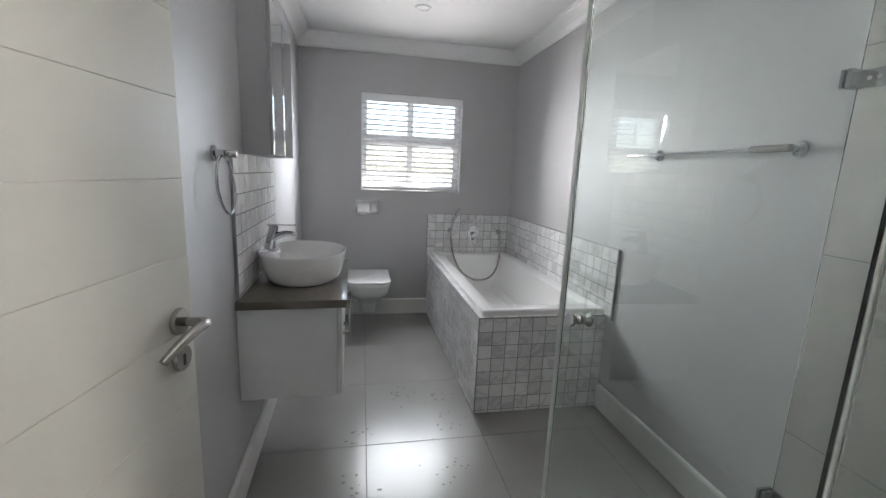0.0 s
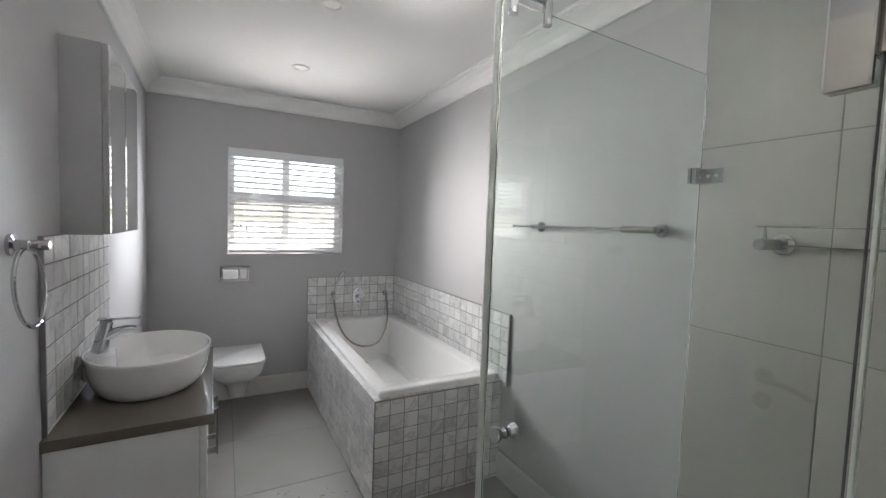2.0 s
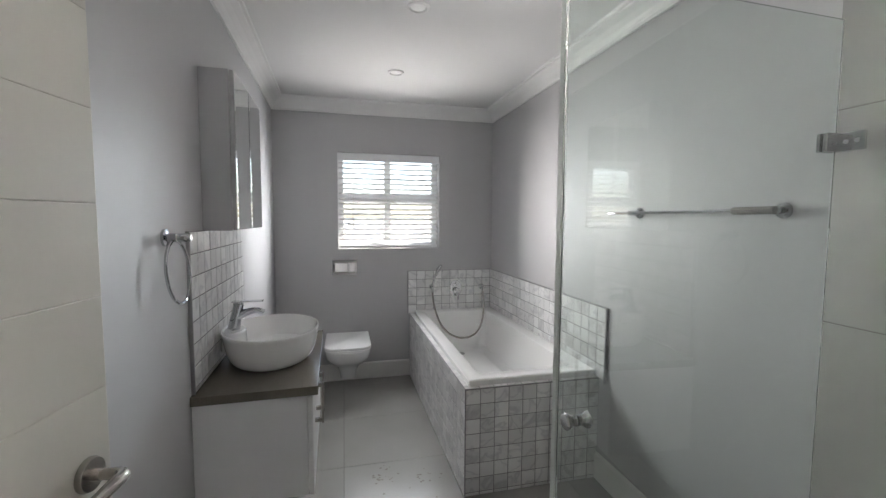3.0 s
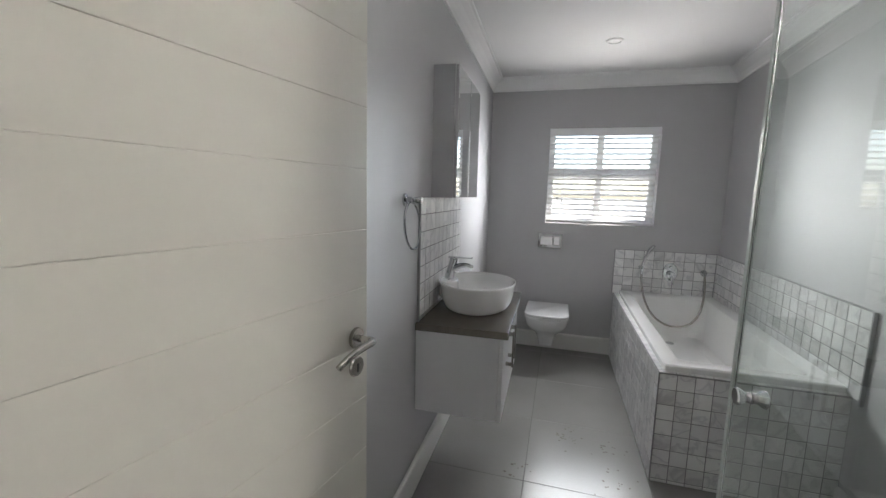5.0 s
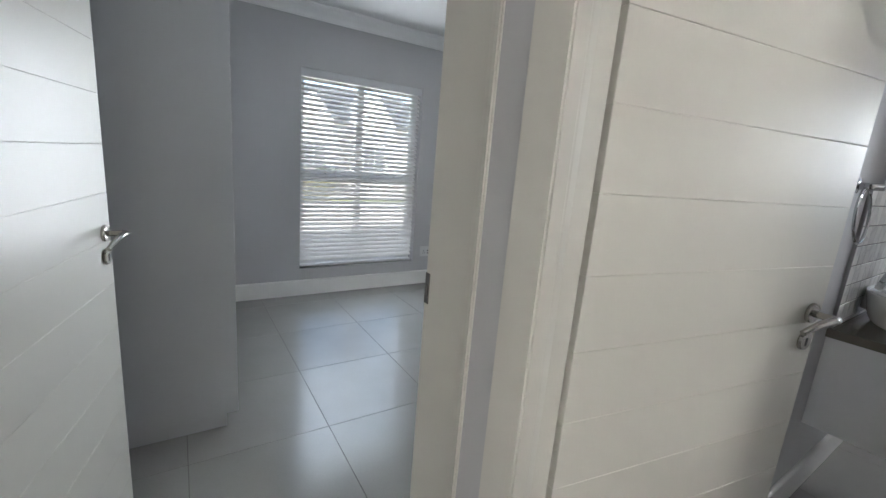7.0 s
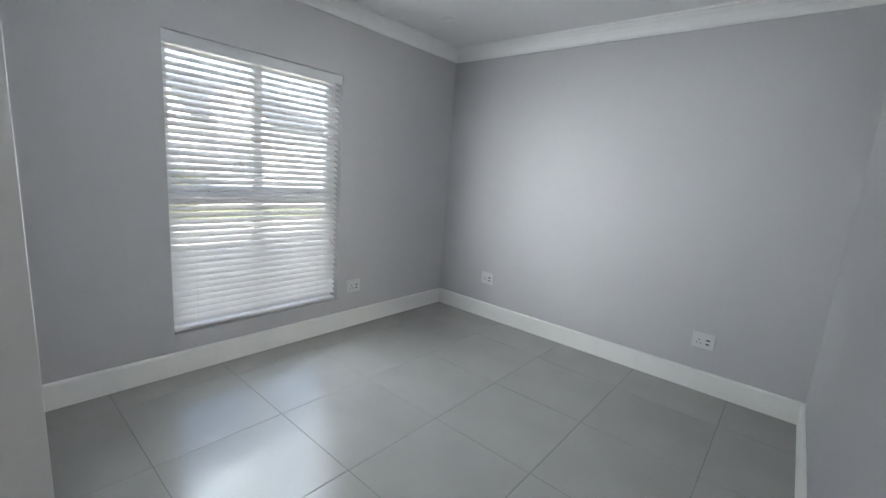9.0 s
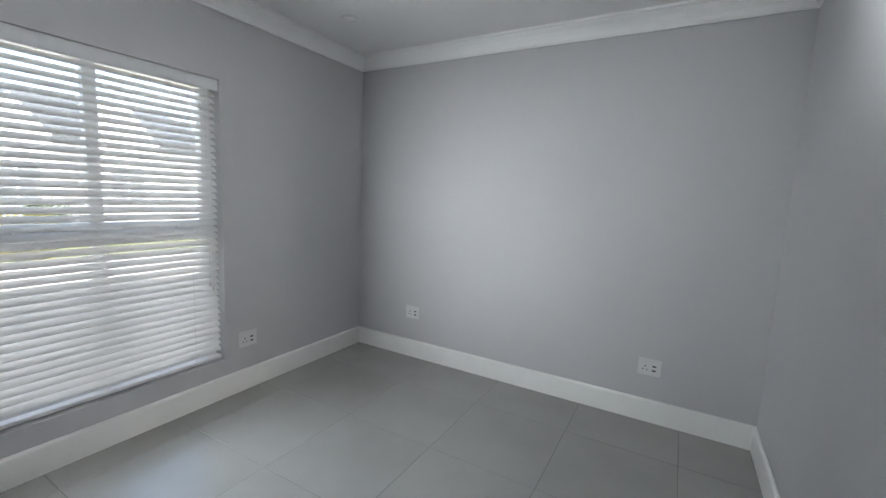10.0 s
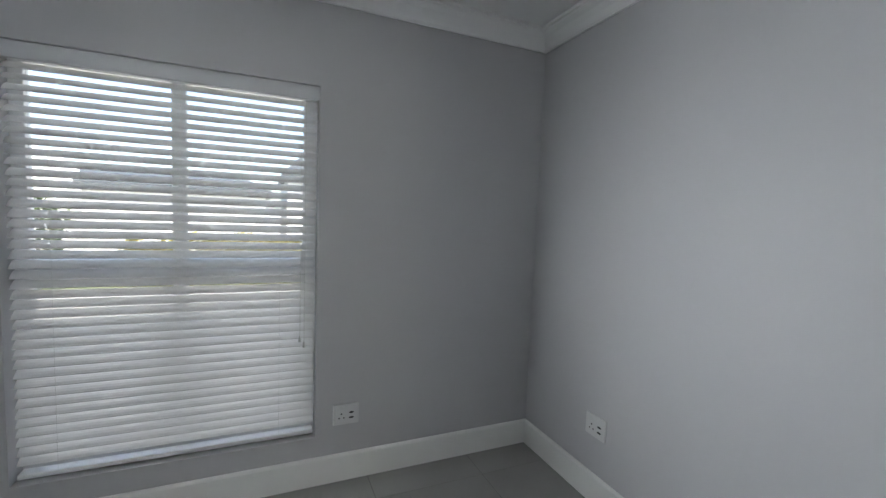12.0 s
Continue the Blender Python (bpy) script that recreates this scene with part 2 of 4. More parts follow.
def bx(bm, x0, x1, y0, y1, z0, z1, bev=0.0, seg=2):
    r = bmesh.ops.create_cube(bm, size=1)
    vs = r["verts"]
    for v in vs:
        v.co = ((x0 + x1) / 2 + v.co.x * (x1 - x0), (y0 + y1) / 2 + v.co.y * (y1 - y0), (z0 + z1) / 2 + v.co.z * (z1 - z0))
    if bev:
        es = {e for v in vs for e in v.link_edges}
        bmesh.ops.bevel(bm, geom=list(es), offset=bev, segments=seg, profile=0.5, affect="EDGES")
    return bm


def prism(bm, poly, z0, z1):
    lo = [bm.verts.new((x, y, z0)) for x, y in poly]
    hi = [bm.verts.new((x, y, z1)) for x, y in poly]
    n = len(poly)
    bm.faces.new(list(reversed(lo)))
    bm.faces.new(hi)
    for i in range(n):
        bm.faces.new((lo[i], lo[(i + 1) % n], hi[(i + 1) % n], hi[i]))
    bmesh.ops.recalc_face_normals(bm, faces=bm.faces)
    return bm


def rings(bm, loops, cap0=True, cap1=True, closed=True):
    """Skins a row of vertex loops of the same length."""
    rows = [[bm.verts.new(p) for p in lp] for lp in loops]
    n = len(rows[0])
    for a, b in zip(rows, rows[1:]):
        for i in range(n if closed else n - 1):
            bm.faces.new((a[i], a[(i + 1) % n], b[(i + 1) % n], b[i]))
    if cap0:
        bm.faces.new(list(reversed(rows[0])))
    if cap1:
        bm.faces.new(rows[-1])
    bmesh.ops.recalc_face_normals(bm, faces=bm.faces)
    return bm


def tube(bm, pts, radii, seg=14, flat=1.0):
    """A round bar along points; radii one number or one for each point."""
    pts = [Vector(p) for p in pts]
    if not isinstance(radii, (list, tuple)):
        radii = [radii] * len(pts)
    loops, side = [], None
    for i, p in enumerate(pts):
        d = (pts[min(i + 1, len(pts) - 1)] - pts[max(i - 1, 0)]).normalized()
        if side is None:
            side = d.orthogonal().normalized() if abs(d.z) > 0.9 else d.cross(Vector((0, 0, 1))).normalized()
        side = (side - d * side.dot(d)).normalized()
        up = d.cross(side)
        loops.append([p + (side * math.cos(a) + up * math.sin(a) * flat) * radii[i] for a in [2 * math.pi * k / seg for k in range(seg)]])
    return rings(bm, loops)


def lathe(bm, c, profile, seg=32, axis="z"):
    """Turned shape: profile rows of (radius, height) about an axis through c."""
    loops = []
    for r, h in profile:
        lp = []
        for k in range(seg):
            a = 2 * math.pi * k / seg
            u, v = r * math.cos(a), r * math.sin(a)
            lp.append({"z": (c[0] + u, c[1] + v, c[2] + h), "x": (c[0] + h, c[1] + u, c[2] + v), "y": (c[0] + u, c[1] + h, c[2] + v)}[axis])
        loops.append(lp)
    return rings(bm, loops)


def rrect(cx, cy, w, d, r, z, n=6, ry=None):
    """Loop of a rectangle with rounded corners."""
    out = []
    r = min(r, w / 2 - 1e-4, d / 2 - 1e-4)
    for qx, qy, a0 in ((1, 1, 0), (-1, 1, 90), (-1, -1, 180), (1, -1, 270)):
        for k in range(n + 1):
            a = radians(a0 + 90 * k / n)
            out.append((cx + qx * (w / 2 - r) + r * math.cos(a), cy + qy * (d / 2 - r) + r * math.sin(a), z))
    return out


def arc(p0, p1, p2, n=10):
    """A smooth bend from p0 to p2 that leans to p1."""
    p0, p1, p2 = Vector(p0), Vector(p1), Vector(p2)
    return [p0 * (1 - t) ** 2 + p1 * 2 * t * (1 - t) + p2 * t * t for t in [i / n for i in range(n + 1)]]


TILES = {}


def tile_mesh(name, w, h, d, material, bev=0.0012):
    """One wall or floor piece: w by h, lying in local x, y with its face up at z = d."""
    key = (name, round(w, 4), round(h, 4), d)
    if key not in TILES:
        bm = bmesh.new()
        lo = [(-w / 2, -h / 2, 0), (w / 2, -h / 2, 0), (w / 2, h / 2, 0), (-w / 2, h / 2, 0)]
        mid = [(x, y, d - bev) for x, y, _ in lo]
        top = [(x - math.copysign(bev, x), y - math.copysign(bev, y), d) for x, y, _ in lo]
        rings(bm, [lo, mid, top], cap0=False)
        me = bpy.data.meshes.new(name)
        bm.to_mesh(me)
        bm.free()
        me.materials.append(material)
        TILES[key] = me
    return TILES[key]


def lay(name, parent, origin, ux, uy, w, h, pw, ph, gap, d, material, x_off=0.0, y_off=0.0, jitter=0.0006, skip=None):
    """Lays pieces on a rectangle w by h from origin along ux, uy; cut pieces at the borders."""
    ux, uy = Vector(ux).normalized(), Vector(uy).normalized()
    un = ux.cross(uy)
    rot = Matrix((ux, uy, un)).transposed().to_4x4()
    xs = sorted({0.0, w} | {x_off + k * pw for k in range(-1, int(w / pw) + 3) if 0.004 < x_off + k * pw < w - 0.004})
    ys = sorted({0.0, h} | {y_off + k * ph for k in range(-1, int(h / ph) + 3) if 0.004 < y_off + k * ph < h - 0.004})
    for xa, xb in zip(xs, xs[1:]):
        for ya, yb in zip(ys, ys[1:]):
            if xb - xa < gap * 2 or yb - ya < gap * 2:
                continue
            if skip and skip((xa + xb) / 2, (ya + yb) / 2):
                continue
            c = Vector(origin) + ux * (xa + xb) / 2 + uy * (ya + yb) / 2 + un * random.uniform(-jitter, jitter)
            piece(name, tile_mesh(name, xb - xa - gap, yb - ya - gap, d, material), parent, Matrix.Translation(c) @ rot)

# ---- the setting ----
WX = -0.467  # west wall of the bathroom at its door end; it runs 1.4 degrees off square
SLOPE = 0.0245


def xw(y):
    return WX - SLOPE * (y - 0.17)


NB, EB, SB, CB = 3.886, 1.38, 0.17, 2.44       # bathroom: north, east, south faces, ceiling
WR, NR, ER, SR, CR = -3.885, 2.988, -0.867, -0.86, 2.53   # bedroom
HW, HN, HS, HE, CH = -0.632, 0.03, -2.6, 4.5, 2.53        # hall


def wall_y(name, x0, x1, y0, y1, ztop, hole=None, label=""):
    """A wall along x with at most one opening (xa, xb, za, zb)."""
    bm = bmesh.new()
    if hole:
        xa, xb, za, zb = hole
        bx(bm, x0, xa, y0, y1, 0, ztop)
        bx(bm, xb, x1, y0, y1, 0, ztop)
        if za > 0:
            bx(bm, xa, xb, y0, y1, 0, za)
        bx(bm, xa, xb, y0, y1, zb, ztop)
    else:
        bx(bm, x0, x1, y0, y1, 0, ztop)
    return setting(name, bm, PAINT, label, "wall")


def wall_x(name, y0, y1, x0, x1, ztop, hole=None, label=""):
    bm = bmesh.new()
    if hole:
        ya, yb, za, zb = hole
        bx(bm, x0, x1, y0, ya, 0, ztop)
        bx(bm, x0, x1, yb, y1, 0, ztop)
        if za > 0:
            bx(bm, x0, x1, ya, yb, 0, za)
        bx(bm, x0, x1, ya, yb, zb, ztop)
    else:
        bx(bm, x0, x1, y0, y1, 0, ztop)
    return setting(name, bm, PAINT, label, "wall")


BATH_WIN = (-0.036, 0.868, 1.17, 2.01)
BED_WIN = (0.49, 1.683, 0.257, 2.035)
# Unseen opening, added so that lamp light enters the hall.
HALL_WIN = (2.65, 3.65, 1.35, 2.05)

wall_y("wall_north_bath", -0.867, 1.63, NB, NB + 0.23, 2.7, BATH_WIN, "light grey painted bathroom wall with window opening")
wall_x("wall_east_bath", HN + 0.14, NB, EB, EB + 0.25, 2.7, None, "light grey painted wall beside the bath")
wall_y("wall_door_bath", -0.545, 1.63, HN, SB, 2.7, (-0.5445, 0.345, 0.0, 2.07), "light grey painted wall with bathroom doorway")
bm = bmesh.new()
prism(bm, [(ER, 0.12), (HW - 0.01, 0.12), (HW - 0.01, HN), (-0.545, HN), (-0.545, SB - 0.03), (-0.545, 0.46), (xw(0.46), 0.46), (xw(NB), NB), (ER, NB)], 0, 2.7)
setting("wall_west_bath", bm, PAINT, "light grey painted wall behind the vanity", "wall")
wall_y("wall_north_bedroom", WR - 0.23, ER, NR, NR + 0.2, 2.7, None, "light grey painted bedroom wall with sockets")
wall_x("wall_west_bedroom", SR - 0.2, NR, WR - 0.23, WR, 2.7, BED_WIN, "light grey painted bedroom wall with tall window opening")
wall_y("wall_south_bedroom", WR, HW, SR - 0.2, SR, 2.7, None, "light grey painted bedroom wall behind the wardrobe")
bm = bmesh.new()
bx(bm, ER, HW - 0.01, -0.84, 0.12, 2.07, 2.7)
bx(bm, ER, HW, SR, -0.84, 0, 2.7)
setting("wall_door_bedroom", bm, PAINT, "light grey painted wall over the bedroom doorway", "wall")
wall_x("wall_west_hall", HS, SR - 0.2, HW - 0.2, HW, 2.7, None, "light grey painted hall wall")
wall_y("wall_south_hall", HW - 0.2, HE + 0.2, HS - 0.2, HS, 2.7, HALL_WIN, "light grey painted hall wall with an added unseen window")
wall_x("wall_east_hall", HS, HN + 0.2, HE, HE + 0.2, 2.7, None, "light grey painted hall wall end")
wall_y("wall_north_hall", 1.63, HE, HN, HN + 0.2, 2.7, None, "light grey painted hall wall")

bm = bmesh.new()
bx(bm, WR - 0.25, HE + 0.25, HS - 0.25, NB + 0.25, -0.2, -0.0016)
setting_floor = setting("floor", bm, GROUT, "grey porcelain tiled floor with thin dark grout", "floor")

for nm, b4, z, lab in (("ceiling_bath", (-0.7, EB + 0.1, SB - 0.05, NB + 0.1), CB, "smooth white bathroom ceiling"),
                       ("ceiling_bedroom", (WR - 0.1, ER + 0.1, SR - 0.1, NR + 0.1), CR, "smooth white bedroom ceiling"),
                       ("ceiling_hall", (ER + 0.1, HE + 0.1, HS - 0.1, HN + 0.09), CH, "smooth white hall ceiling")):
    bm = bmesh.new()
    bx(bm, *b4, z, z + 0.06)
    setting(nm, bm, CEIL, lab, "ceiling")
# Unseen cover slab, added so that no daylight leaks in past the ceilings.
bm = bmesh.new()
bx(bm, WR - 0.5, HE + 0.5, HS - 0.5, NB + 0.4, 2.7, 2.85)
setting("roof", bm, ROOF, "dark cover slab over the rooms, unseen, keeps daylight out", "roof")


def cornice(name, corners, z, drop, label):
    """Stepped cove round a room; corners anticlockwise from the south-west."""
    prof = [(0.002, -drop), (0.014, -drop), (0.016, -drop * 0.86), (0.03, -drop * 0.62), (0.052, -drop * 0.4), (0.078, -drop * 0.24), (0.082, -drop * 0.16),
            (0.094, -drop * 0.14), (0.096, 0.002), (0.002, 0.002)]
    sgn = ((1, 1), (-1, 1), (-1, -1), (1, -1))
    bm = bmesh.new()
    loops = []
    for (cx, cy), (sx, sy) in zip(corners, sgn):
        loops.append([(cx + sx * d, cy + sy * d, z + h) for d, h in prof])
    loops.append(loops[0])
    rings(bm, loops, cap0=False, cap1=False)
    return setting(name, bm, CORNICE, label, "cornice")


cornice("cornice_bath", [(xw(SB), SB), (EB, SB), (EB, NB), (xw(NB), NB)], CB, 0.107, "white stepped plaster cornice of the bathroom")
cornice("cornice_bedroom", [(WR, SR), (ER, SR), (ER, NR), (WR, NR)], CR, 0.105, "white stepped plaster cornice of the bedroom")
cornice("cornice_hall", [(HW, HS), (HE, HS), (HE, HN), (HW, HN)], CH, 0.105, "white stepped plaster cornice of the hall")


def skirting(name, p0, p1, side, label, h=0.148, th=0.016):
    """A board along p0-p1 on the floor; side: the normal that it faces."""
    p0, p1, n = Vector((*p0, 0)), Vector((*p1, 0)), Vector((*side, 0))
    prof = [(0.0, 0.0), (th, 0.0), (th, h - 0.012), (th - 0.004, h - 0.004), (th - 0.009, h), (0.0, h)]
    bm = bmesh.new()
    rings(bm, [[p + n * d + Vector((0, 0, z)) for d, z in prof] for p in (p0, p1)])
    return setting(name, bm, TRIM, label, "skirting")


SK = "white enamelled skirting board along the wall"
skirting("baseboard_bed_west", (WR, SR), (WR, NR), (1, 0), SK)
skirting("baseboard_bed_north", (WR + 0.016, NR), (ER - 0.016, NR), (0, -1), SK)
skirting("baseboard_bed_east", (ER, 0.16), (ER, NR), (-1, 0), SK)
skirting("baseboard_bath_west", (xw(0.46), 0.46), (xw(NB), NB), (1, 0), SK)
skirting("baseboard_bath_north", (xw(NB) + 0.017, NB), (0.606, NB), (0, -1), SK)
skirting("baseboard_bath_east", (EB, 1.075), (EB, 2.132), (-1, 0), SK)
skirting("baseboard_hall_south", (HW, HS), (HE, HS), (0, 1), SK)
skirting("baseboard_hall_north", (0.42, HN), (HE, HN), (0, -1), SK)

# ---- windows ----


def window_y(name, hole, y, out, rails, mulls, label, fw=0.05):
    """A glazed frame in a wall along x, at depth y; rails and mullions at the given places."""
    xa, xb, za, zb = hole
    w = thing(name, pose((xa + xb) / 2, y, za), label, "window", kind="structure")
    d = 0.05
    bm = bmesh.new()
    for q in ((xa, xb, za, za + fw), (xa, xb, zb - fw, zb), (xa, xa + fw, za + fw, zb - fw), (xb - fw, xb, za + fw, zb - fw)):
        bx(bm, q[0], q[1], y - d / 2, y + d / 2, q[2], q[3], 0.004)
    part("window_frame", bm, ALU, w)
    for z in rails:
        bm = bmesh.new()
        bx(bm, xa + fw, xb - fw, y - d / 2 - 0.004, y + d / 2, z - 0.04, z + 0.04, 0.004)
        bx(bm, xa + fw, xb - fw, y - d / 2 - 0.012, y - d / 2 - 0.004, z - 0.008, z + 0.008, 0.002)
        part("window_rail", bm, ALU, w)
    for x in mulls:
        bm = bmesh.new()
        bx(bm, x - 0.028, x + 0.028, y - d / 2, y + d / 2, za + fw, zb - fw, 0.004)
        part("mullion", bm, ALU, w)
    xs, zs = [xa + fw] + list(mulls) + [xb - fw], [za + fw] + list(rails) + [zb - fw]
    for a, b in zip(xs, xs[1:]):
        for p, q in zip(zs, zs[1:]):
            bm = bmesh.new()
            bx(bm, a, b, y - 0.003, y + 0.003, p, q)
            part("pane", bm, PANE, w).visible_shadow = False
    bm = bmesh.new()
    bx(bm, xa - 0.0, xb + 0.0, min(y, y + out * 0.16), max(y, y + out * 0.16), za - 0.05, za - 0.002)
    part("window_sill", bm, RENDER, w)
    return w


bath_window = window_y("window_1", BATH_WIN, NB + 0.14, 1, [1.622], [0.405], "white framed four pane window behind a blind")
bm = bmesh.new()
tube(bm, [(0.36, NB + 0.108, 1.618), (0.40, NB + 0.10, 1.612), (0.46, NB + 0.10, 1.612)], [0.006, 0.007, 0.004], 8)
part("window_latch", bm, BLACK, bath_window, "dark window latch")
# Unseen window, added where the hall's fill lamp shines in.
window_y("window_3", HALL_WIN, HS - 0.13, -1, [], [3.15], "small white framed window, unseen, added to light the hall")

bw = thing("window_2", pose(WR - 0.13, (BED_WIN[0] + BED_WIN[1]) / 2, BED_WIN[2]), "tall white framed bedroom window behind a slatted blind", "window", kind="structure")
ya, yb, za, zb = BED_WIN
XG = WR - 0.13
bm = bmesh.new()
for q in ((ya, yb, za, za + 0.055), (ya, yb, zb - 0.055, zb), (ya, ya + 0.05, za + 0.055, zb - 0.055), (yb - 0.065, yb, za + 0.055, zb - 0.055)):
    bx(bm, XG - 0.03, XG + 0.025, q[0], q[1], q[2], q[3], 0.004)
part("window_frame", bm, ALU, bw)
bm = bmesh.new()
bx(bm, XG - 0.03, XG + 0.03, ya + 0.05, yb - 0.065, 1.094, 1.178, 0.005)
bx(bm, XG + 0.03, XG + 0.038, ya + 0.05, yb - 0.065, 1.132, 1.146, 0.002)
part("window_rail", bm, ALU, bw)
bm = bmesh.new()
bx(bm, XG - 0.03, XG + 0.024, 1.046, 1.104, za + 0.055, 1.094, 0.004)
bx(bm, XG - 0.03, XG + 0.024, 1.046, 1.104, 1.178, zb - 0.055, 0.004)
part("mullion", bm, ALU, bw)
for a, b in ((ya + 0.05, 1.046), (1.104, yb - 0.065)):
    for p, q in ((za + 0.055, 1.094), (1.178, zb - 0.055)):
        bm = bmesh.new()
        bx(bm, XG - 0.003, XG + 0.003, a, b, p, q)
        part("pane", bm, PANE, bw).visible_shadow = False
for y in (0.74, 1.45):
    bm = bmesh.new()
    bx(bm, XG + 0.03, XG + 0.044, y - 0.018, y + 0.018, 1.15, 1.16, 0.003)
    bx(bm, XG + 0.03, XG + 0.05, y - 0.006, y + 0.006, 1.142, 1.166, 0.003)
    part("window_latch", bm, BLACK, bw, "dark window latch")
bm = bmesh.new()
bx(bm, WR - 0.24, XG - 0.03, ya, yb, za - 0.05, za - 0.002)
part("window_sill", bm, RENDER, bw)

# ---- blinds ----


def slat_mesh(length, width, crown, th):
    bm = bmesh.new()
    prof = []
    n = 4
    for i in range(n + 1):
        u = -1 + 2 * i / n
        prof.append((u * width / 2, crown * (1 - u * u) + th / 2))
    for i in range(n, -1, -1):
        u = -1 + 2 * i / n
        prof.append((u * width / 2, crown * (1 - u * u) - th / 2))
    rings(bm, [[(s * length / 2, d, z) for d, z in prof] for s in (-1, 1)])
    me = bpy.data.meshes.new("slat")
    bm.to_mesh(me)
    bm.free()
    me.materials.append(SLAT)
    return me


def venetian(m, length, height, pitch, tilt, label, wand_at, cords, valance):
    """A wide-slat blind hung from m (middle of its top), local x along the window, local -y into the room."""
    b = thing("venetian_blind", m, label, "blind")
    bm = bmesh.new()
    bx(bm, -length / 2, length / 2, -0.028, 0.03, -0.05, -0.004, 0.003)
    part("headrail", bm, ALU, b, local=True)
    bm = bmesh.new()
    bx(bm, -length / 2 - 0.004, length / 2 + 0.004, -0.04, -0.03, -0.068, -0.001, 0.003)
    part("valance", bm, valance, b, "flat white valance board", local=True)
    me = slat_mesh(length - 0.012, 0.05, 0.0045, 0.003)
    z = -0.085
    k = 0
    while z > -height + 0.05:
        ob = new("slat", me)
        ob.parent = b
        ob.matrix_basis = pose(random.uniform(-0.001, 0.001), 0, z, tilt + random.uniform(-1.2, 1.2), random.uniform(-0.06, 0.06), 0)
        z -= pitch
        k += 1
    bm = bmesh.new()
    bx(bm, -length / 2 + 0.006, length / 2 - 0.006, -0.027, 0.027, -height + 0.008, -height + 0.03, 0.005)
    part("bottom_rail", bm, SLAT, b, local=True)
    for x in cords:
        bm = bmesh.new()
        for y in (-0.026, 0.026):
            tube(bm, [(x, y, -0.075), (x, y, -height + 0.03)], 0.0005, 6)
        part("ladder_cord", bm, CORD, b, local=True)
    bm = bmesh.new()
    for dx, l in wand_at:
        tube(bm, [(dx, -0.036, -0.06), (dx + 0.002, -0.038, -l)], 0.0011, 6)
        lathe(bm, (dx + 0.002, -0.038, -l - 0.03), [(0.002, 0.032), (0.0055, 0.024), (0.007, 0.002), (0.004, 0.0)], 10)
    part("pull_cord", bm, CORD, b, "thin pull cords with small tassels", local=True)
    return b


venetian(pose((BATH_WIN[0] + BATH_WIN[1]) / 2, NB + 0.055, BATH_WIN[3]), 0.895, 0.838, 0.0445, 20, "white wide-slat venetian blind lowered in the bathroom window",
         [(-0.36, 0.6), (-0.32, 0.62), (-0.315, 0.93)], (-0.3, 0.3), ALU)
venetian(pose(WR - 0.055, (ya + yb) / 2, zb, 0, 0, 90), 1.183, 1.776, 0.0413, 38, "white wide-slat venetian blind with slats tilted in the bedroom window",
         [(0.515, 1.24), (0.535, 1.27)], (-0.45, 0.42), VALANCE_SHADED)

# ---- doors ----


def lever(parent, side=1):
    """Brushed lever with round roses on the leaf's face y = 0, local: x runs to the hinge, y out of the face."""
    s = side
    bm = bmesh.new()
    lathe(bm, (0, 0, 0), [(0.0255, 0.0), (0.026, 0.003 * s), (0.024, 0.009 * s), (0.012, 0.0105 * s)], 28, "y")
    r = part("rose", bm, STEEL, parent, local=True, smooth=True)
    bm = bmesh.new()
    neck = [(0, 0.004 * s, 0), (0, 0.03 * s, 0)] + arc((0, 0.04 * s, 0), (0.0, 0.06 * s, 0.002), (0.03, 0.06 * s, 0.004), 6) + arc((0.035, 0.06 * s, 0.004), (0.09, 0.062 * s, 0.004), (0.125, 0.05 * s, -0.022), 8)
    tube(bm, neck, [0.0085, 0.0085] + [0.0095] * 7 + [0.0095 - 0.0003 * i for i in range(9)], 14)
    part("lever_handle", bm, STEEL, parent, local=True, smooth=True)
    bm = bmesh.new()
    lathe(bm, (0, 0, -0.072), [(0.0255, 0.0), (0.026, 0.003 * s), (0.023, 0.008 * s)], 28, "y")
    e = part("escutcheon", bm, STEEL, parent, local=True, smooth=True)
    bm = bmesh.new()
    bx(bm, -0.0035, 0.0035, min(0.0075 * s, 0.009 * s), max(0.0075 * s, 0.009 * s), -0.086, -0.064, 0.001)
    part("keyhole", bm, BLACK, e, local=True)


def plank_door(name, hinge, free, width, height, face_sign, label):
    """A leaf of horizontal boards with v-grooves; hinge and free edge give the plan of its seen face."""
    h, f = Vector((*hinge, 0)), Vector((*free, 0))
    d = (f - h).normalized()
    n = Vector((-d.y, d.x, 0)) * face_sign
    # local x from the free edge to the hinge, local y out of the seen face
    org = h + d * width
    m = Matrix.Translation(org) @ Matrix((-d, n, Vector((0, 0, 1)) if (-d).cross(n).z > 0 else Vector((0, 0, -1)))).transposed().to_4x4()
    flip = (-d).cross(n).z < 0
    if flip:
        m = Matrix.Translation(org) @ Matrix((-d, -n, Vector((0, 0, 1)))).transposed().to_4x4()
    s = -1 if flip else 1
    door = thing(name, m, label, "door", kind="structure")
    y0, y1 = sorted((0.0, -0.04 * s))
    z, step, k = 0.012, 0.1425, 0
    while z < height - 0.02:
        top = min(z + step if k else 0.175, height)
        bm = bmesh.new()
        bx(bm, 0, width, y0, y1, z, top - 0.0002, 0.0015, 2)
        part("board", bm, DOORP, door, local=True)
        z = top
        k += 1
    hold = new("handle_set")
    hold.parent = door
    hold.matrix_basis = pose(0.05, 0, 1.054)
    WORLD[hold] = m @ hold.matrix_basis
    return door, s, hold


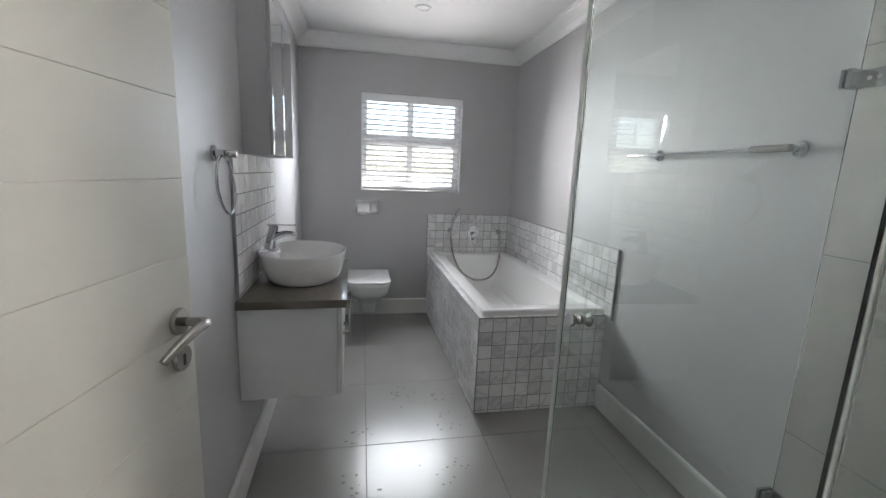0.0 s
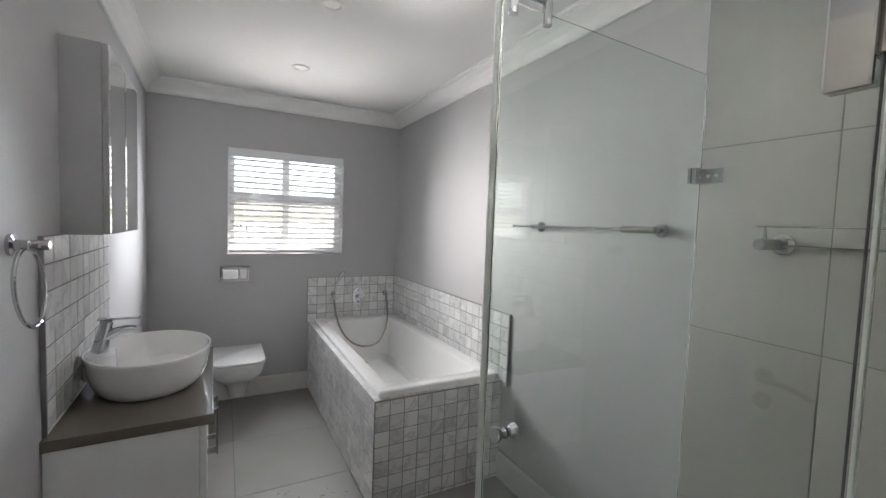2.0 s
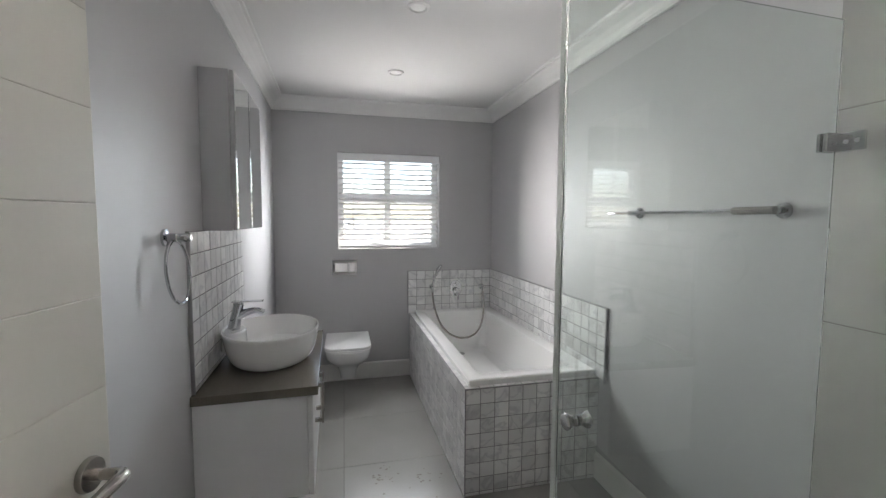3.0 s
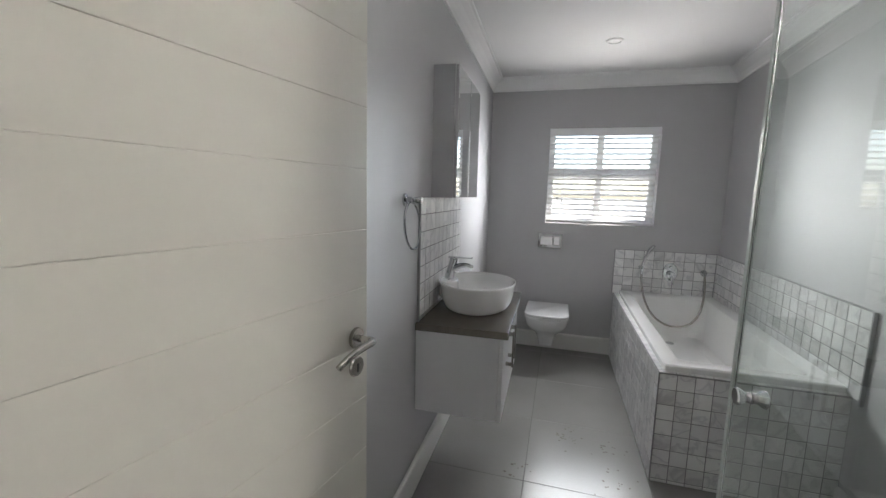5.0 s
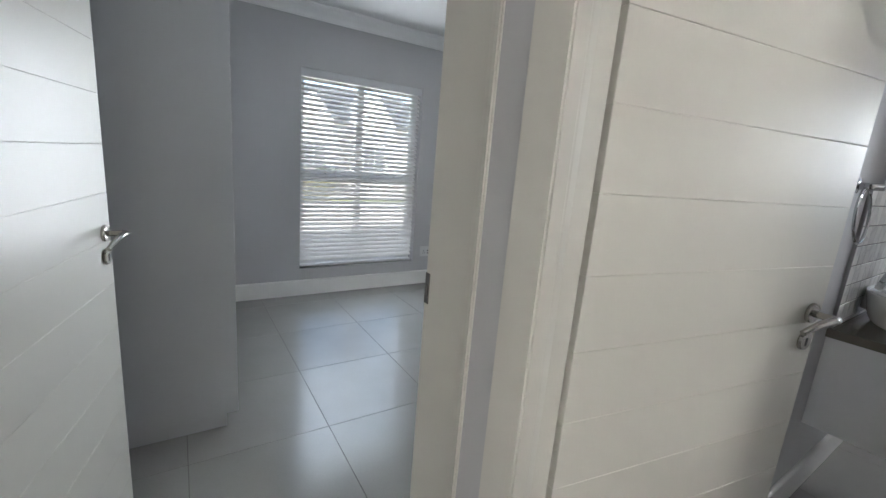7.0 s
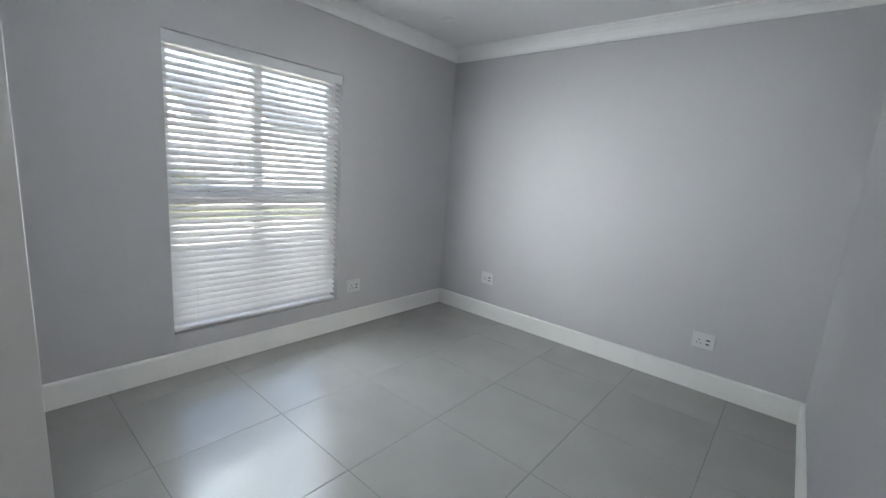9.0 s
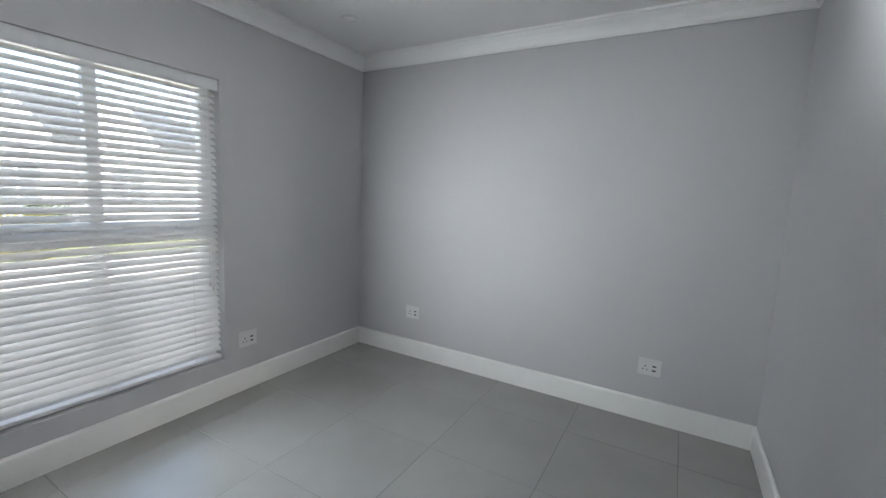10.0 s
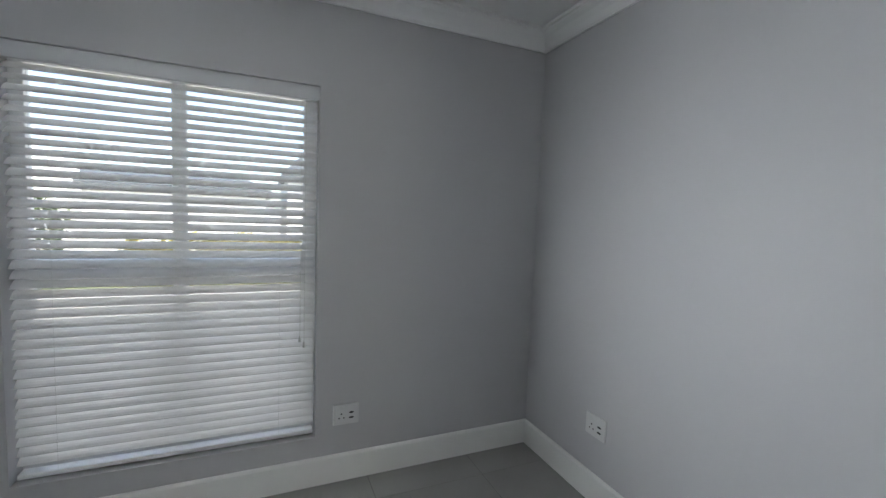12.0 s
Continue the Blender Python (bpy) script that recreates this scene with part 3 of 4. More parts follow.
def lever_at(door, s, x, z):
    """The same fittings placed on the leaf."""
    before = set(door.children)
    lever(door, s)
    for o in set(door.children) - before:
        o.matrix_basis = pose(x, 0.0005 * s, z)


for nm, hinge, free, sgn, lab in (("door_1", (-0.478, 0.146), (-0.352, 0.916), -1, "cream grooved bathroom door standing open against the wall"),
                                  ("door_2", (-0.888, -0.782), (-1.603, -0.632), -1, "white grooved bedroom door standing open into the room")):
    door, s, hold = plank_door(nm, hinge, free, 0.78, 2.03, sgn, lab)
    bpy.data.objects.remove(hold)
    lever_at(door, s, 0.048, 1.054)
    for hz in (0.25, 1.8):
        bm = bmesh.new()
        tube(bm, [(0.784, -0.03 * s, hz), (0.784, -0.03 * s, hz + 0.09)], 0.006, 10)
        part("hinge", bm, STEEL, door, local=True)


def jamb_set(name, poly_a, poly_b, head, label):
    f = thing(name, pose(poly_a[0][0], poly_a[0][1], 0), label, "door frame", kind="structure")
    for p in (poly_a, poly_b):
        bm = bmesh.new()
        prism(bm, p, 0, 2.035)
        bmesh.ops.bevel(bm, geom=[e for e in bm.edges if abs(e.verts[0].co.z - e.verts[1].co.z) > 1], offset=0.004, segments=2, affect="EDGES")
        part("jamb", bm, DOORP, f)
    bm = bmesh.new()
    bx(bm, *head, 2.035, 2.09, 0.004)
    part("head_jamb", bm, DOORP, f)
    return f


jamb_set("door_frame_1", [(-0.545, 0.016), (-0.461, 0.016), (-0.461, 0.05), (-0.470, 0.078), (-0.483, 0.082), (-0.483, 0.138), (-0.545, 0.138)],
         [(0.36, 0.016), (0.36, 0.18), (0.335, 0.18), (0.335, 0.085), (0.318, 0.08), (0.318, 0.016)], (-0.545, 0.36, 0.016, 0.14), "cream painted bathroom door frame with rebate")
jb = jamb_set("door_frame_2", [(-0.628, 0.16), (-0.628, 0.022), (-0.648, 0.026), (-0.656, 0.052), (-0.70, 0.056), (-0.706, 0.084), (-0.908, 0.084), (-0.908, 0.16)],
              [(-0.632, -0.87), (-0.897, -0.87), (-0.897, -0.79), (-0.72, -0.79), (-0.632, -0.815)], (-0.906, -0.632, -0.79, 0.08), "cream painted bedroom door frame with rebate")
bm = bmesh.new()
bx(bm, -0.904, -0.884, 0.0815, 0.084, 0.99, 1.07, 0.001)
bx(bm, -0.90, -0.889, 0.080, 0.0815, 1.01, 1.04, 0.0005)
part("strike_plate", bm, STEEL, jb)

# ---- bathroom: bath with mosaic ----
TX, TY, TZ = 0.606, 2.132, 0.574
TXN = 0.590   # the long side runs slightly off square, as the wall opposite does
tub_base = thing("bath_surround", pose(TX, TY, 0), "marble mosaic clad bath surround with grey joints", "bath surround")
bm = bmesh.new()
prism(bm, [(TX + 0.0025, TY + 0.0025), (EB - 0.002, TY + 0.0025), (EB - 0.002, NB - 0.002), (TXN + 0.0025, NB - 0.002)], 0, 0.25)
prism(bm, [(TX + 0.0025, TY + 0.0025), (TX + 0.036, TY + 0.0025), (TXN + 0.05, NB - 0.002), (TXN + 0.0025, NB - 0.002)], 0.25, TZ - 0.0025)
bx(bm, TX + 0.036, EB - 0.002, TY + 0.0025, TY + 0.034, 0.25, TZ - 0.0025)
part("core", bm, GROUTW, tub_base)

tub = thing("bathtub", pose(1.0, 3.0, TZ), "white acrylic built-in bathtub with square rim", "bathtub")
cx, cy = (0.634 + 1.372) / 2, (2.16 + 3.872) / 2
W, D = 1.372 - 0.634, 3.872 - 2.16
loops = [rrect(cx, cy, W - 0.01, D - 0.01, 0.012, TZ - 0.03), rrect(cx, cy, W, D, 0.014, TZ - 0.001), rrect(cx, cy, W, D, 0.014, TZ + 0.026), rrect(cx, cy, W - 0.012, D - 0.012, 0.012, TZ + 0.033),
         rrect(cx, cy, W - 0.15, D - 0.17, 0.05, TZ + 0.031), rrect(cx, cy, W - 0.17, D - 0.20, 0.055, TZ + 0.022), rrect(cx, cy, W - 0.21, D - 0.30, 0.07, TZ - 0.15),
         rrect(cx, cy + 0.02, W - 0.27, D - 0.42, 0.09, 0.30), rrect(cx, cy + 0.02, W - 0.36, D - 0.52, 0.10, 0.262)]
bm = bmesh.new()
rings(bm, loops, cap0=False)
part("shell", bm, ACRYL, tub, smooth=True)
bm = bmesh.new()
lathe(bm, (cx, NB - 0.30, 0.262), [(0.032, 0.0), (0.031, 0.004), (0.012, 0.006)], 24)
part("drain", bm, CHROME, tub, smooth=True)

splash_n = thing("splashback_bath", pose(TX, NB, TZ), "marble mosaic splashback round the bath", "splashback")
bm = bmesh.new()
bx(bm, 0.578, EB, NB - 0.0098, NB - 0.0005, TZ + 0.02, 0.966)
part("backing", bm, GROUTW, splash_n)
bm = bmesh.new()
bx(bm, EB - 0.0098, EB - 0.0005, 2.078, NB - 0.0098, TZ, 0.966)
part("backing", bm, GROUTW, splash_n)
bm = bmesh.new()
bx(bm, EB - 0.016, EB - 0.0005, 2.068, 2.078, TZ - 0.015, 0.97, 0.002)
bx(bm, EB - 0.0125, EB - 0.0005, 2.078, NB - 0.0125, 0.966, 0.9695)
bx(bm, 0.572, EB - 0.0125, NB - 0.0125, NB - 0.0005, 0.966, 0.9695)
bx(bm, 0.572, 0.5775, NB - 0.0135, NB - 0.0005, TZ + 0.002, 0.9695, 0.0015)
part("edge_trim", bm, DARKM, splash_n, "thin grey metal edge trim")

# bath mixer, hand shower, hose
mix = thing("bath_mixer", pose(1.026, NB - 0.012, 0.79), "chrome wall bath mixer on an oval plate", "mixer tap")
bm = bmesh.new()
lp = []
for r, y in ((1.0, 0.0), (1.0, -0.006), (0.9, -0.012), (0.5, -0.013)):
    lp.append([(1.026 + (0.064 if abs(dx) > 9 else 0.06) * r * math.cos(a), NB - 0.012 + y, 0.795 + 0.078 * r * math.sin(a)) for a, dx in [(2 * math.pi * k / 32, 0) for k in range(32)]])
rings(bm, lp)
part("plate", bm, CHROME, mix, smooth=True)
bm = bmesh.new()
lathe(bm, (1.026, NB - 0.024, 0.775), [(0.03, 0.0), (0.03, -0.03), (0.026, -0.038), (0.01, -0.04)], 24, "y")
part("cartridge", bm, CHROME, mix, smooth=True)
bm = bmesh.new()
tube(bm, [(1.026, NB - 0.055, 0.772), (1.03, NB - 0.075, 0.745), (1.034, NB - 0.085, 0.70)], [0.013, 0.013, 0.009], 12, 0.6)
part("mixer_lever", bm, CHROME, mix, smooth=True)
bm = bmesh.new()
lathe(bm, (1.026, NB - 0.024, 0.838), [(0.011, 0.0), (0.011, -0.014), (0.008, -0.018)], 16, "y")
part("diverter_knob", bm, CHROME, mix, smooth=True)

hs = thing("hand_shower", pose(0.80, NB - 0.012, 0.81), "chrome hand shower in a wall bracket with hose", "hand shower")
bm = bmesh.new()
lathe(bm, (0.795, NB - 0.012, 0.815), [(0.024, 0.0), (0.024, -0.008), (0.014, -0.012), (0.012, -0.035)], 20, "y")
bx(bm, 0.782, 0.808, NB - 0.075, NB - 0.045, 0.795, 0.84, 0.006)
part("bracket", bm, CHROME, hs, smooth=True)
bm = bmesh.new()
tube(bm, [(0.793, NB - 0.06, 0.77), (0.797, NB - 0.06, 0.84), (0.812, NB - 0.065, 0.91), (0.832, NB - 0.072, 0.955)], [0.009, 0.011, 0.0115, 0.013], 14)
part("handset", bm, CHROME, hs, smooth=True)
bm = bmesh.new()
tube(bm, [(0.826, NB - 0.064, 0.945), (0.845, NB - 0.075, 0.985), (0.868, NB - 0.088, 1.02)], [0.018, 0.03, 0.024], 18, 0.55)
part("spray_head", bm, CHROME, hs, smooth=True)
bm = bmesh.new()
a = arc((0.793, NB - 0.06, 0.772), (0.80, NB - 0.19, 0.42), (1.0, NB - 0.25, 0.39), 14)
b = arc((1.0, NB - 0.25, 0.39), (1.26, NB - 0.30, 0.36), (1.277, NB - 0.05, 0.785), 18)
tube(bm, a + b[1:], [0.0082 + 0.0008 * (i % 2) for i in range(len(a) + len(b) - 1)], 10)
part("hose", bm, STEEL, hs, "ribbed metal hose hanging into the tub", smooth=True)
bm = bmesh.new()
lathe(bm, (1.277, NB - 0.012, 0.805), [(0.026, 0.0), (0.026, -0.006), (0.015, -0.01), (0.015, -0.03), (0.01, -0.042)], 20, "y")
tube(bm, [(1.277, NB - 0.048, 0.81), (1.277, NB - 0.05, 0.78)], 0.011, 14)
part("wall_elbow", bm, CHROME, hs, smooth=True)

# ---- toilet and flush plate ----
wc = thing("toilet", pose(0.035, NB, 0.10), "white wall-hung toilet with closed lid", "toilet")


def dshape(cx, y0, y1, w, z, r, n=8):
    """Loop with a straight back at y0 (wall) and rounded front at y1."""
    out = [(cx - w / 2, y0, z), (cx + w / 2, y0, z)]
    yf = y1 + r
    for k in range(n + 1):
        a = radians(90 * k / n)
        out.append((cx + w / 2 - r + r * math.cos(a), yf - r * math.sin(a) * 1.0, z))
    for k in range(n + 1):
        a = radians(90 + 90 * k / n)
        out.append((cx - w / 2 + r + r * math.cos(a), yf - r * math.sin(a), z))
    return out


bm = bmesh.new()
TCX = 0.035
rings(bm, [dshape(TCX, NB, NB - 0.245, 0.10, 0.092, 0.045), dshape(TCX, NB, NB - 0.26, 0.118, 0.10, 0.05), dshape(TCX, NB, NB - 0.28, 0.145, 0.17, 0.06), dshape(TCX, NB, NB - 0.32, 0.19, 0.222, 0.08), dshape(TCX, NB, NB - 0.42, 0.29, 0.275, 0.11),
           dshape(TCX, NB, NB - 0.485, 0.34, 0.33, 0.12), dshape(TCX, NB, NB - 0.505, 0.355, 0.385, 0.115), dshape(TCX, NB, NB - 0.505, 0.355, 0.398, 0.115), dshape(TCX, NB, NB - 0.495, 0.345, 0.402, 0.11)])
part("bowl", bm, CERAM, wc, smooth=True)
bm = bmesh.new()
rings(bm, [dshape(TCX, NB - 0.05, NB - 0.51, 0.36, 0.404, 0.10), dshape(TCX, NB - 0.05, NB - 0.512, 0.362, 0.41, 0.10), dshape(TCX, NB - 0.05, NB - 0.508, 0.356, 0.418, 0.10)])
part("seat", bm, SEATP, wc, smooth=True)
bm = bmesh.new()
rings(bm, [dshape(TCX, NB - 0.05, NB - 0.508, 0.356, 0.4205, 0.09), dshape(TCX, NB - 0.05, NB - 0.514, 0.364, 0.426, 0.09), dshape(TCX, NB - 0.05, NB - 0.512, 0.362, 0.438, 0.09), dshape(TCX, NB - 0.055, NB - 0.50, 0.35, 0.444, 0.085)])
part("lid", bm, SEATP, wc, smooth=True)
fp = thing("flush_plate", pose(0.018, NB, 1.01), "chrome dual flush plate on the wall", "flush plate")
bm = bmesh.new()
bx(bm, -0.089, 0.125, NB - 0.012, NB - 0.0005, 0.944, 1.078, 0.004)
part("plate", bm, CHROME, fp)
for a, b in ((-0.07, 0.045), (0.052, 0.108)):
    bm = bmesh.new()
    bx(bm, a, b, NB - 0.022, NB - 0.014, 0.966, 1.052, 0.004)
    bmesh.ops.rotate(bm, verts=bm.verts, cent=((a + b) / 2, NB - 0.012, 1.009), matrix=Matrix.Rotation(radians(-7), 3, "X"))
    part("button", bm, CHROME, fp)

# ---- vanity ----
VA = math.degrees(math.atan(SLOPE))


def wall_pose(y, z=0.0):
    """On the vanity wall: local x out of the wall, local y along it."""
    return pose(xw(y), y, z, 0, 0, VA)


van = thing("vanity_unit", wall_pose(1.706), "white wall-hung vanity cabinet with bar handles", "vanity")
bm = bmesh.new()
bx(bm, 0.003, 0.382, 0.008, 0.782, 0.405, 0.788, 0.0015)
part("body", bm, WHITEB, van, local=True)
for a, b, hv in ((0.008, 0.199, 0.145), (0.202, 0.782, 0.255)):
    bm = bmesh.new()
    bx(bm, 0.384, 0.402, a, b, 0.405, 0.784, 0.0015)
    d = part("door", bm, WHITEB, van, local=True)
    bm = bmesh.new()
    bx(bm, 0.428, 0.437, hv - 0.006, hv + 0.006, 0.612, 0.786 - 0.004, 0.0015)
    bx(bm, 0.402, 0.43, hv - 0.006, hv + 0.006, 0.618, 0.634, 0.001)
    bx(bm, 0.402, 0.43, hv - 0.006, hv + 0.006, 0.762, 0.778, 0.001)
    part("handle", bm, STEEL, d, "square metal bar handle", local=True)
top = thing("countertop", wall_pose(1.706, 0.789), "polished taupe quartz vanity countertop", "countertop")
bm = bmesh.new()
bx(bm, 0.0005, 0.421, 0.0, 0.795, 0.0, 0.034, 0.002)
part("slab", bm, QUARTZ, top, local=True)

basin = thing("basin", pose(-0.30, 2.105, 0.8235, 0, 0, VA), "white oval countertop basin", "basin")


def oval(a, b, z, n=48, ox=0.0):
    return [(ox + a * math.cos(2 * math.pi * k / n), b * math.sin(2 * math.pi * k / n), z) for k in range(n)]


bm = bmesh.new()
A, B, H = 0.20, 0.245, 0.137
rings(bm, [oval(A * 0.76, B * 0.80, 0.0), oval(A * 0.79, B * 0.825, 0.004), oval(A * 0.83, B * 0.86, 0.011), oval(A * 0.875, B * 0.895, 0.026), oval(A * 0.92, B * 0.93, 0.05), oval(A * 0.945, B * 0.952, 0.074),
           oval(A * 0.968, B * 0.972, 0.098), oval(A * 0.99, B * 0.992, H - 0.014), oval(A, B, H - 0.005),
           oval(A * 0.992, B * 0.994, H), oval(A * 0.965, B * 0.97, H), oval(A * 0.955, B * 0.96, H - 0.004), oval(A * 0.88, B * 0.93, H - 0.045, ox=0.008), oval(A * 0.72, B * 0.78, H - 0.09, ox=0.015),
           oval(A * 0.4, B * 0.42, H - 0.112, ox=0.02), oval(A * 0.12, B * 0.1, H - 0.116, ox=0.02)])
part("bowl", bm, CERAM, basin, local=True, smooth=True)
bm = bmesh.new()
rings(bm, [oval(0.052, 0.075, H - 0.09, 24, -A * 0.77), oval(0.048, 0.075, H - 0.012, 24, -A * 0.77), oval(0.043, 0.07, H - 0.006, 24, -A * 0.77)])
part("tap_ledge", bm, CERAM, basin, local=True, smooth=True)
bm = bmesh.new()
lathe(bm, (0.02, 0, H - 0.117), [(0.022, 0.0), (0.022, 0.004), (0.01, 0.006)], 20)
part("waste", bm, CHROME, basin, local=True, smooth=True)

tap = thing("basin_tap", pose(-0.452, 2.105, 0.8235 + H - 0.006, 0, 0, VA), "chrome single-lever basin mixer tap", "tap")
bm = bmesh.new()
tube(bm, [(-0.004, 0, 0), (0.004, 0, 0.04), (0.014, 0, 0.085), (0.02, 0, 0.112)], [0.026, 0.023, 0.021, 0.0215], 20)
part("tap_body", bm, CHROME, tap, local=True, smooth=True)
bm = bmesh.new()
tube(bm, arc((0.004, 0, 0.045), (0.05, 0, 0.085), (0.095, 0, 0.078), 8) + [Vector((0.122, 0, 0.068))], [0.0205] * 4 + [0.0195, 0.0185, 0.0175, 0.0165, 0.016, 0.0145], 18, 0.85)
part("spout", bm, CHROME, tap, local=True, smooth=True)
bm = bmesh.new()
bx(bm, -0.008, 0.118, -0.017, 0.017, 0.1165, 0.1235, 0.003)
bx(bm, 0.0, 0.036, -0.019, 0.019, 0.104, 0.119, 0.005)
part("tap_lever", bm, CHROME, tap, local=True)

vs = thing("splashback_vanity", wall_pose(1.726, 0.8235), "marble mosaic splashback over the vanity", "splashback")
bm = bmesh.new()
bx(bm, 0.0005, 0.0098, 0.006, 0.842, 0.0, 0.566)
part("backing", bm, GROUTW, vs, local=True)
bm = bmesh.new()
bx(bm, 0.0005, 0.0135, 0.0, 0.006, 0.0, 0.568, 0.0015)
part("edge_trim", bm, DARKM, vs, "thin grey metal edge trim", local=True)

cab = thing("mirror_cabinet", wall_pose(1.92, 1.388), "grey wall cabinet with mirrored doors", "cabinet")
bm = bmesh.new()
bx(bm, 0.001, 0.106, 0.0, 0.575, 0.0, 0.612, 0.0015)
part("body", bm, GREYB, cab, local=True)
for a, b in ((0.002, 0.283), (0.287, 0.573)):
    bm = bmesh.new()
    bx(bm, 0.108, 0.122, a, b, 0.002, 0.61, 0.0015)
    d = part("door", bm, GREYB, cab, local=True)
    bm = bmesh.new()
    lo = [(0.1222, a + 0.001, 0.003), (0.1222, b - 0.001, 0.003), (0.1222, b - 0.001, 0.609), (0.1222, a + 0.001, 0.609)]
    mid = [(0.125, y, z) for _, y, z in lo]
    hi = [(0.1265, y + (0.012 if y < (a + b) / 2 else -0.012), z + (0.012 if z < 0.3 else -0.012)) for _, y, z in lo]
    rings(bm, [lo, mid, hi])
    part("mirror", bm, MIRROR, d, "bevelled mirror glass", local=True)

ring = thing("towel_ring", wall_pose(1.545, 1.378), "chrome towel ring on the wall", "towel ring")
bm = bmesh.new()
lathe(bm, (0, 0, 0), [(0.026, 0.0005), (0.026, 0.008), (0.018, 0.011), (0.0125, 0.012), (0.0125, 0.07), (0.011, 0.073)], 24, "x")
part("mount", bm, CHROME, ring, local=True, smooth=True)
bm = bmesh.new()
bx(bm, 0.024, 0.042, -0.022, 0.004, -0.012, 0.012, 0.004)
part("arm", bm, CHROME, ring, local=True)
bm = bmesh.new()
R = 0.093
tube(bm, [(0.032 + 0.008 * (1 - math.cos(t)), -0.012 + R * math.sin(t), -0.008 - R + R * math.cos(t)) for t in [2 * math.pi * k / 40 for k in range(41)]], 0.0048, 10)
part("ring", bm, CHROME, ring, local=True, smooth=True)

# ---- towel rail and shower shelf ----
rail = thing("towel_rail", pose(EB, 1.6, 1.47), "chrome towel rail on the wall", "towel rail")
bm = bmesh.new()
tube(bm, [(EB - 0.058, 1.215, 1.47), (EB - 0.058, 2.02, 1.47)], 0.007, 12)
part("bar", bm, CHROME, rail, smooth=True)
bm = bmesh.new()
tube(bm, [(EB - 0.058, 1.19, 1.47), (EB - 0.058, 1.33, 1.47)], 0.013, 16)
part("sleeve", bm, STEEL, rail, smooth=True)
for y in (1.204, 1.857):
    bm = bmesh.new()
    lathe(bm, (EB, y, 1.47), [(0.026, -0.0005), (0.026, -0.008), (0.018, -0.011), (0.011, -0.012), (0.011, -0.066), (0.009, -0.068)], 22, "x")
    part("mount", bm, CHROME, rail, smooth=True)

ET = EB - 0.009
sh = thing("shower_shelf", pose(ET, 0.6, 1.44), "thin chrome shower shelf rails on the tiled wall", "shower shelf")
for y in (0.816, 0.33):
    bm = bmesh.new()
    lathe(bm, (ET, y, 1.44), [(0.03, -0.0005), (0.03, -0.007), (0.022, -0.01), (0.0155, -0.011), (0.0155, -0.134), (0.0135, -0.137)], 22, "x")
    part("mount", bm, CHROME, sh, smooth=True)
    bm = bmesh.new()
    tube(bm, [(ET - 0.105, y, 1.45), (ET - 0.105, y, 1.489)], 0.0045, 10)
    part("post", bm, CHROME, sh, smooth=True)
for x, z in ((ET - 0.105, 1.490), (ET - 0.03, 1.437)):
    bm = bmesh.new()
    tube(bm, [(x, 0.29, z), (x, 0.838 if z > 1.45 else 0.815, z)], 0.0032, 10)
    part("rail", bm, CHROME, sh, smooth=True)

# ---- shower screen ----
GX, GY, GZ = 0.490, 1.068, 1.992
FX, FY = 0.508, 1.042   # free end of the fixed pane
scr = thing("shower_screen", pose(GX, GY, 0), "frameless glass shower screen with chrome clamps", "shower screen")
pd = Vector((EB - 0.011 - FX, GY - FY, 0))
pn = Vector((-pd.y, pd.x, 0)).normalized() * 0.004
bm = bmesh.new()
prism(bm, [(FX - pn.x, FY - pn.y), (EB - 0.011 - pn.x, GY - pn.y), (EB - 0.011 + pn.x, GY + pn.y), (FX + pn.x, FY + pn.y)], 0.008, GZ)
part("fixed_pane", bm, GLASS, scr, "clear greenish glass").visible_shadow = False
bm = bmesh.new()
bx(bm, GX - 0.003, GX + 0.003, SB + 0.012, 0.374, 0.008, GZ)
part("side_pane", bm, GLASS, scr, "clear greenish glass").visible_shadow = False
bm = bmesh.new()
bx(bm, FX - 0.011, FX - 0.0005, FY - 0.006, FY + 0.006, 0.01, GZ, 0.002)
part("seal_strip", bm, SEAL, scr)
bm = bmesh.new()
bx(bm, GX - 0.0045, GX + 0.0045, 0.3745, 0.3785, 0.01, GZ, 0.001)
part("seal_strip", bm, SEAL, scr)
for z in (0.30, 1.655):
    bm = bmesh.new()
    bx(bm, EB - 0.062, EB - 0.009, GY - 0.016, GY - 0.0045, z - 0.026, z + 0.026, 0.002)
    bx(bm, EB - 0.062, EB - 0.009, GY + 0.0055, GY + 0.016, z - 0.026, z + 0.026, 0.002)
    bx(bm, EB - 0.014, EB - 0.009, GY - 0.075, GY + 0.016, z - 0.026, z + 0.026, 0.002)
    clamp = part("wall_clamp", bm, CHROME, scr)
    for dy in (-0.03, -0.055):
        bm = bmesh.new()
        lathe(bm, (EB - 0.014, GY + dy, z), [(0.006, 0.0), (0.006, -0.002), (0.003, -0.0025)], 12, "x")
        part("screw", bm, DARKM, clamp)
bm = bmesh.new()
c0, c1 = Vector((0.548, FY + 0.001, GZ + 0.03)), Vector((0.655, FY + 0.004, GZ + 0.03))
tube(bm, [c0, c1], 0.0095, 14)
brace = part("brace_tube", bm, CHROME, scr, smooth=True)
for c in (c0, c1):
    bm = bmesh.new()
    lathe(bm, (c.x, c.y, GZ - 0.03), [(0.011, 0.0), (0.0125, 0.002), (0.0125, 0.07), (0.011, 0.073)], 16)
    part("glass_clamp", bm, CHROME, brace, smooth=True)
DA = -1.4
sdoor = thing("shower_door", pose(GX - 0.006, 0.381, 0, 0, 0, DA), "closed frameless glass shower door with chrome knob", "shower door")
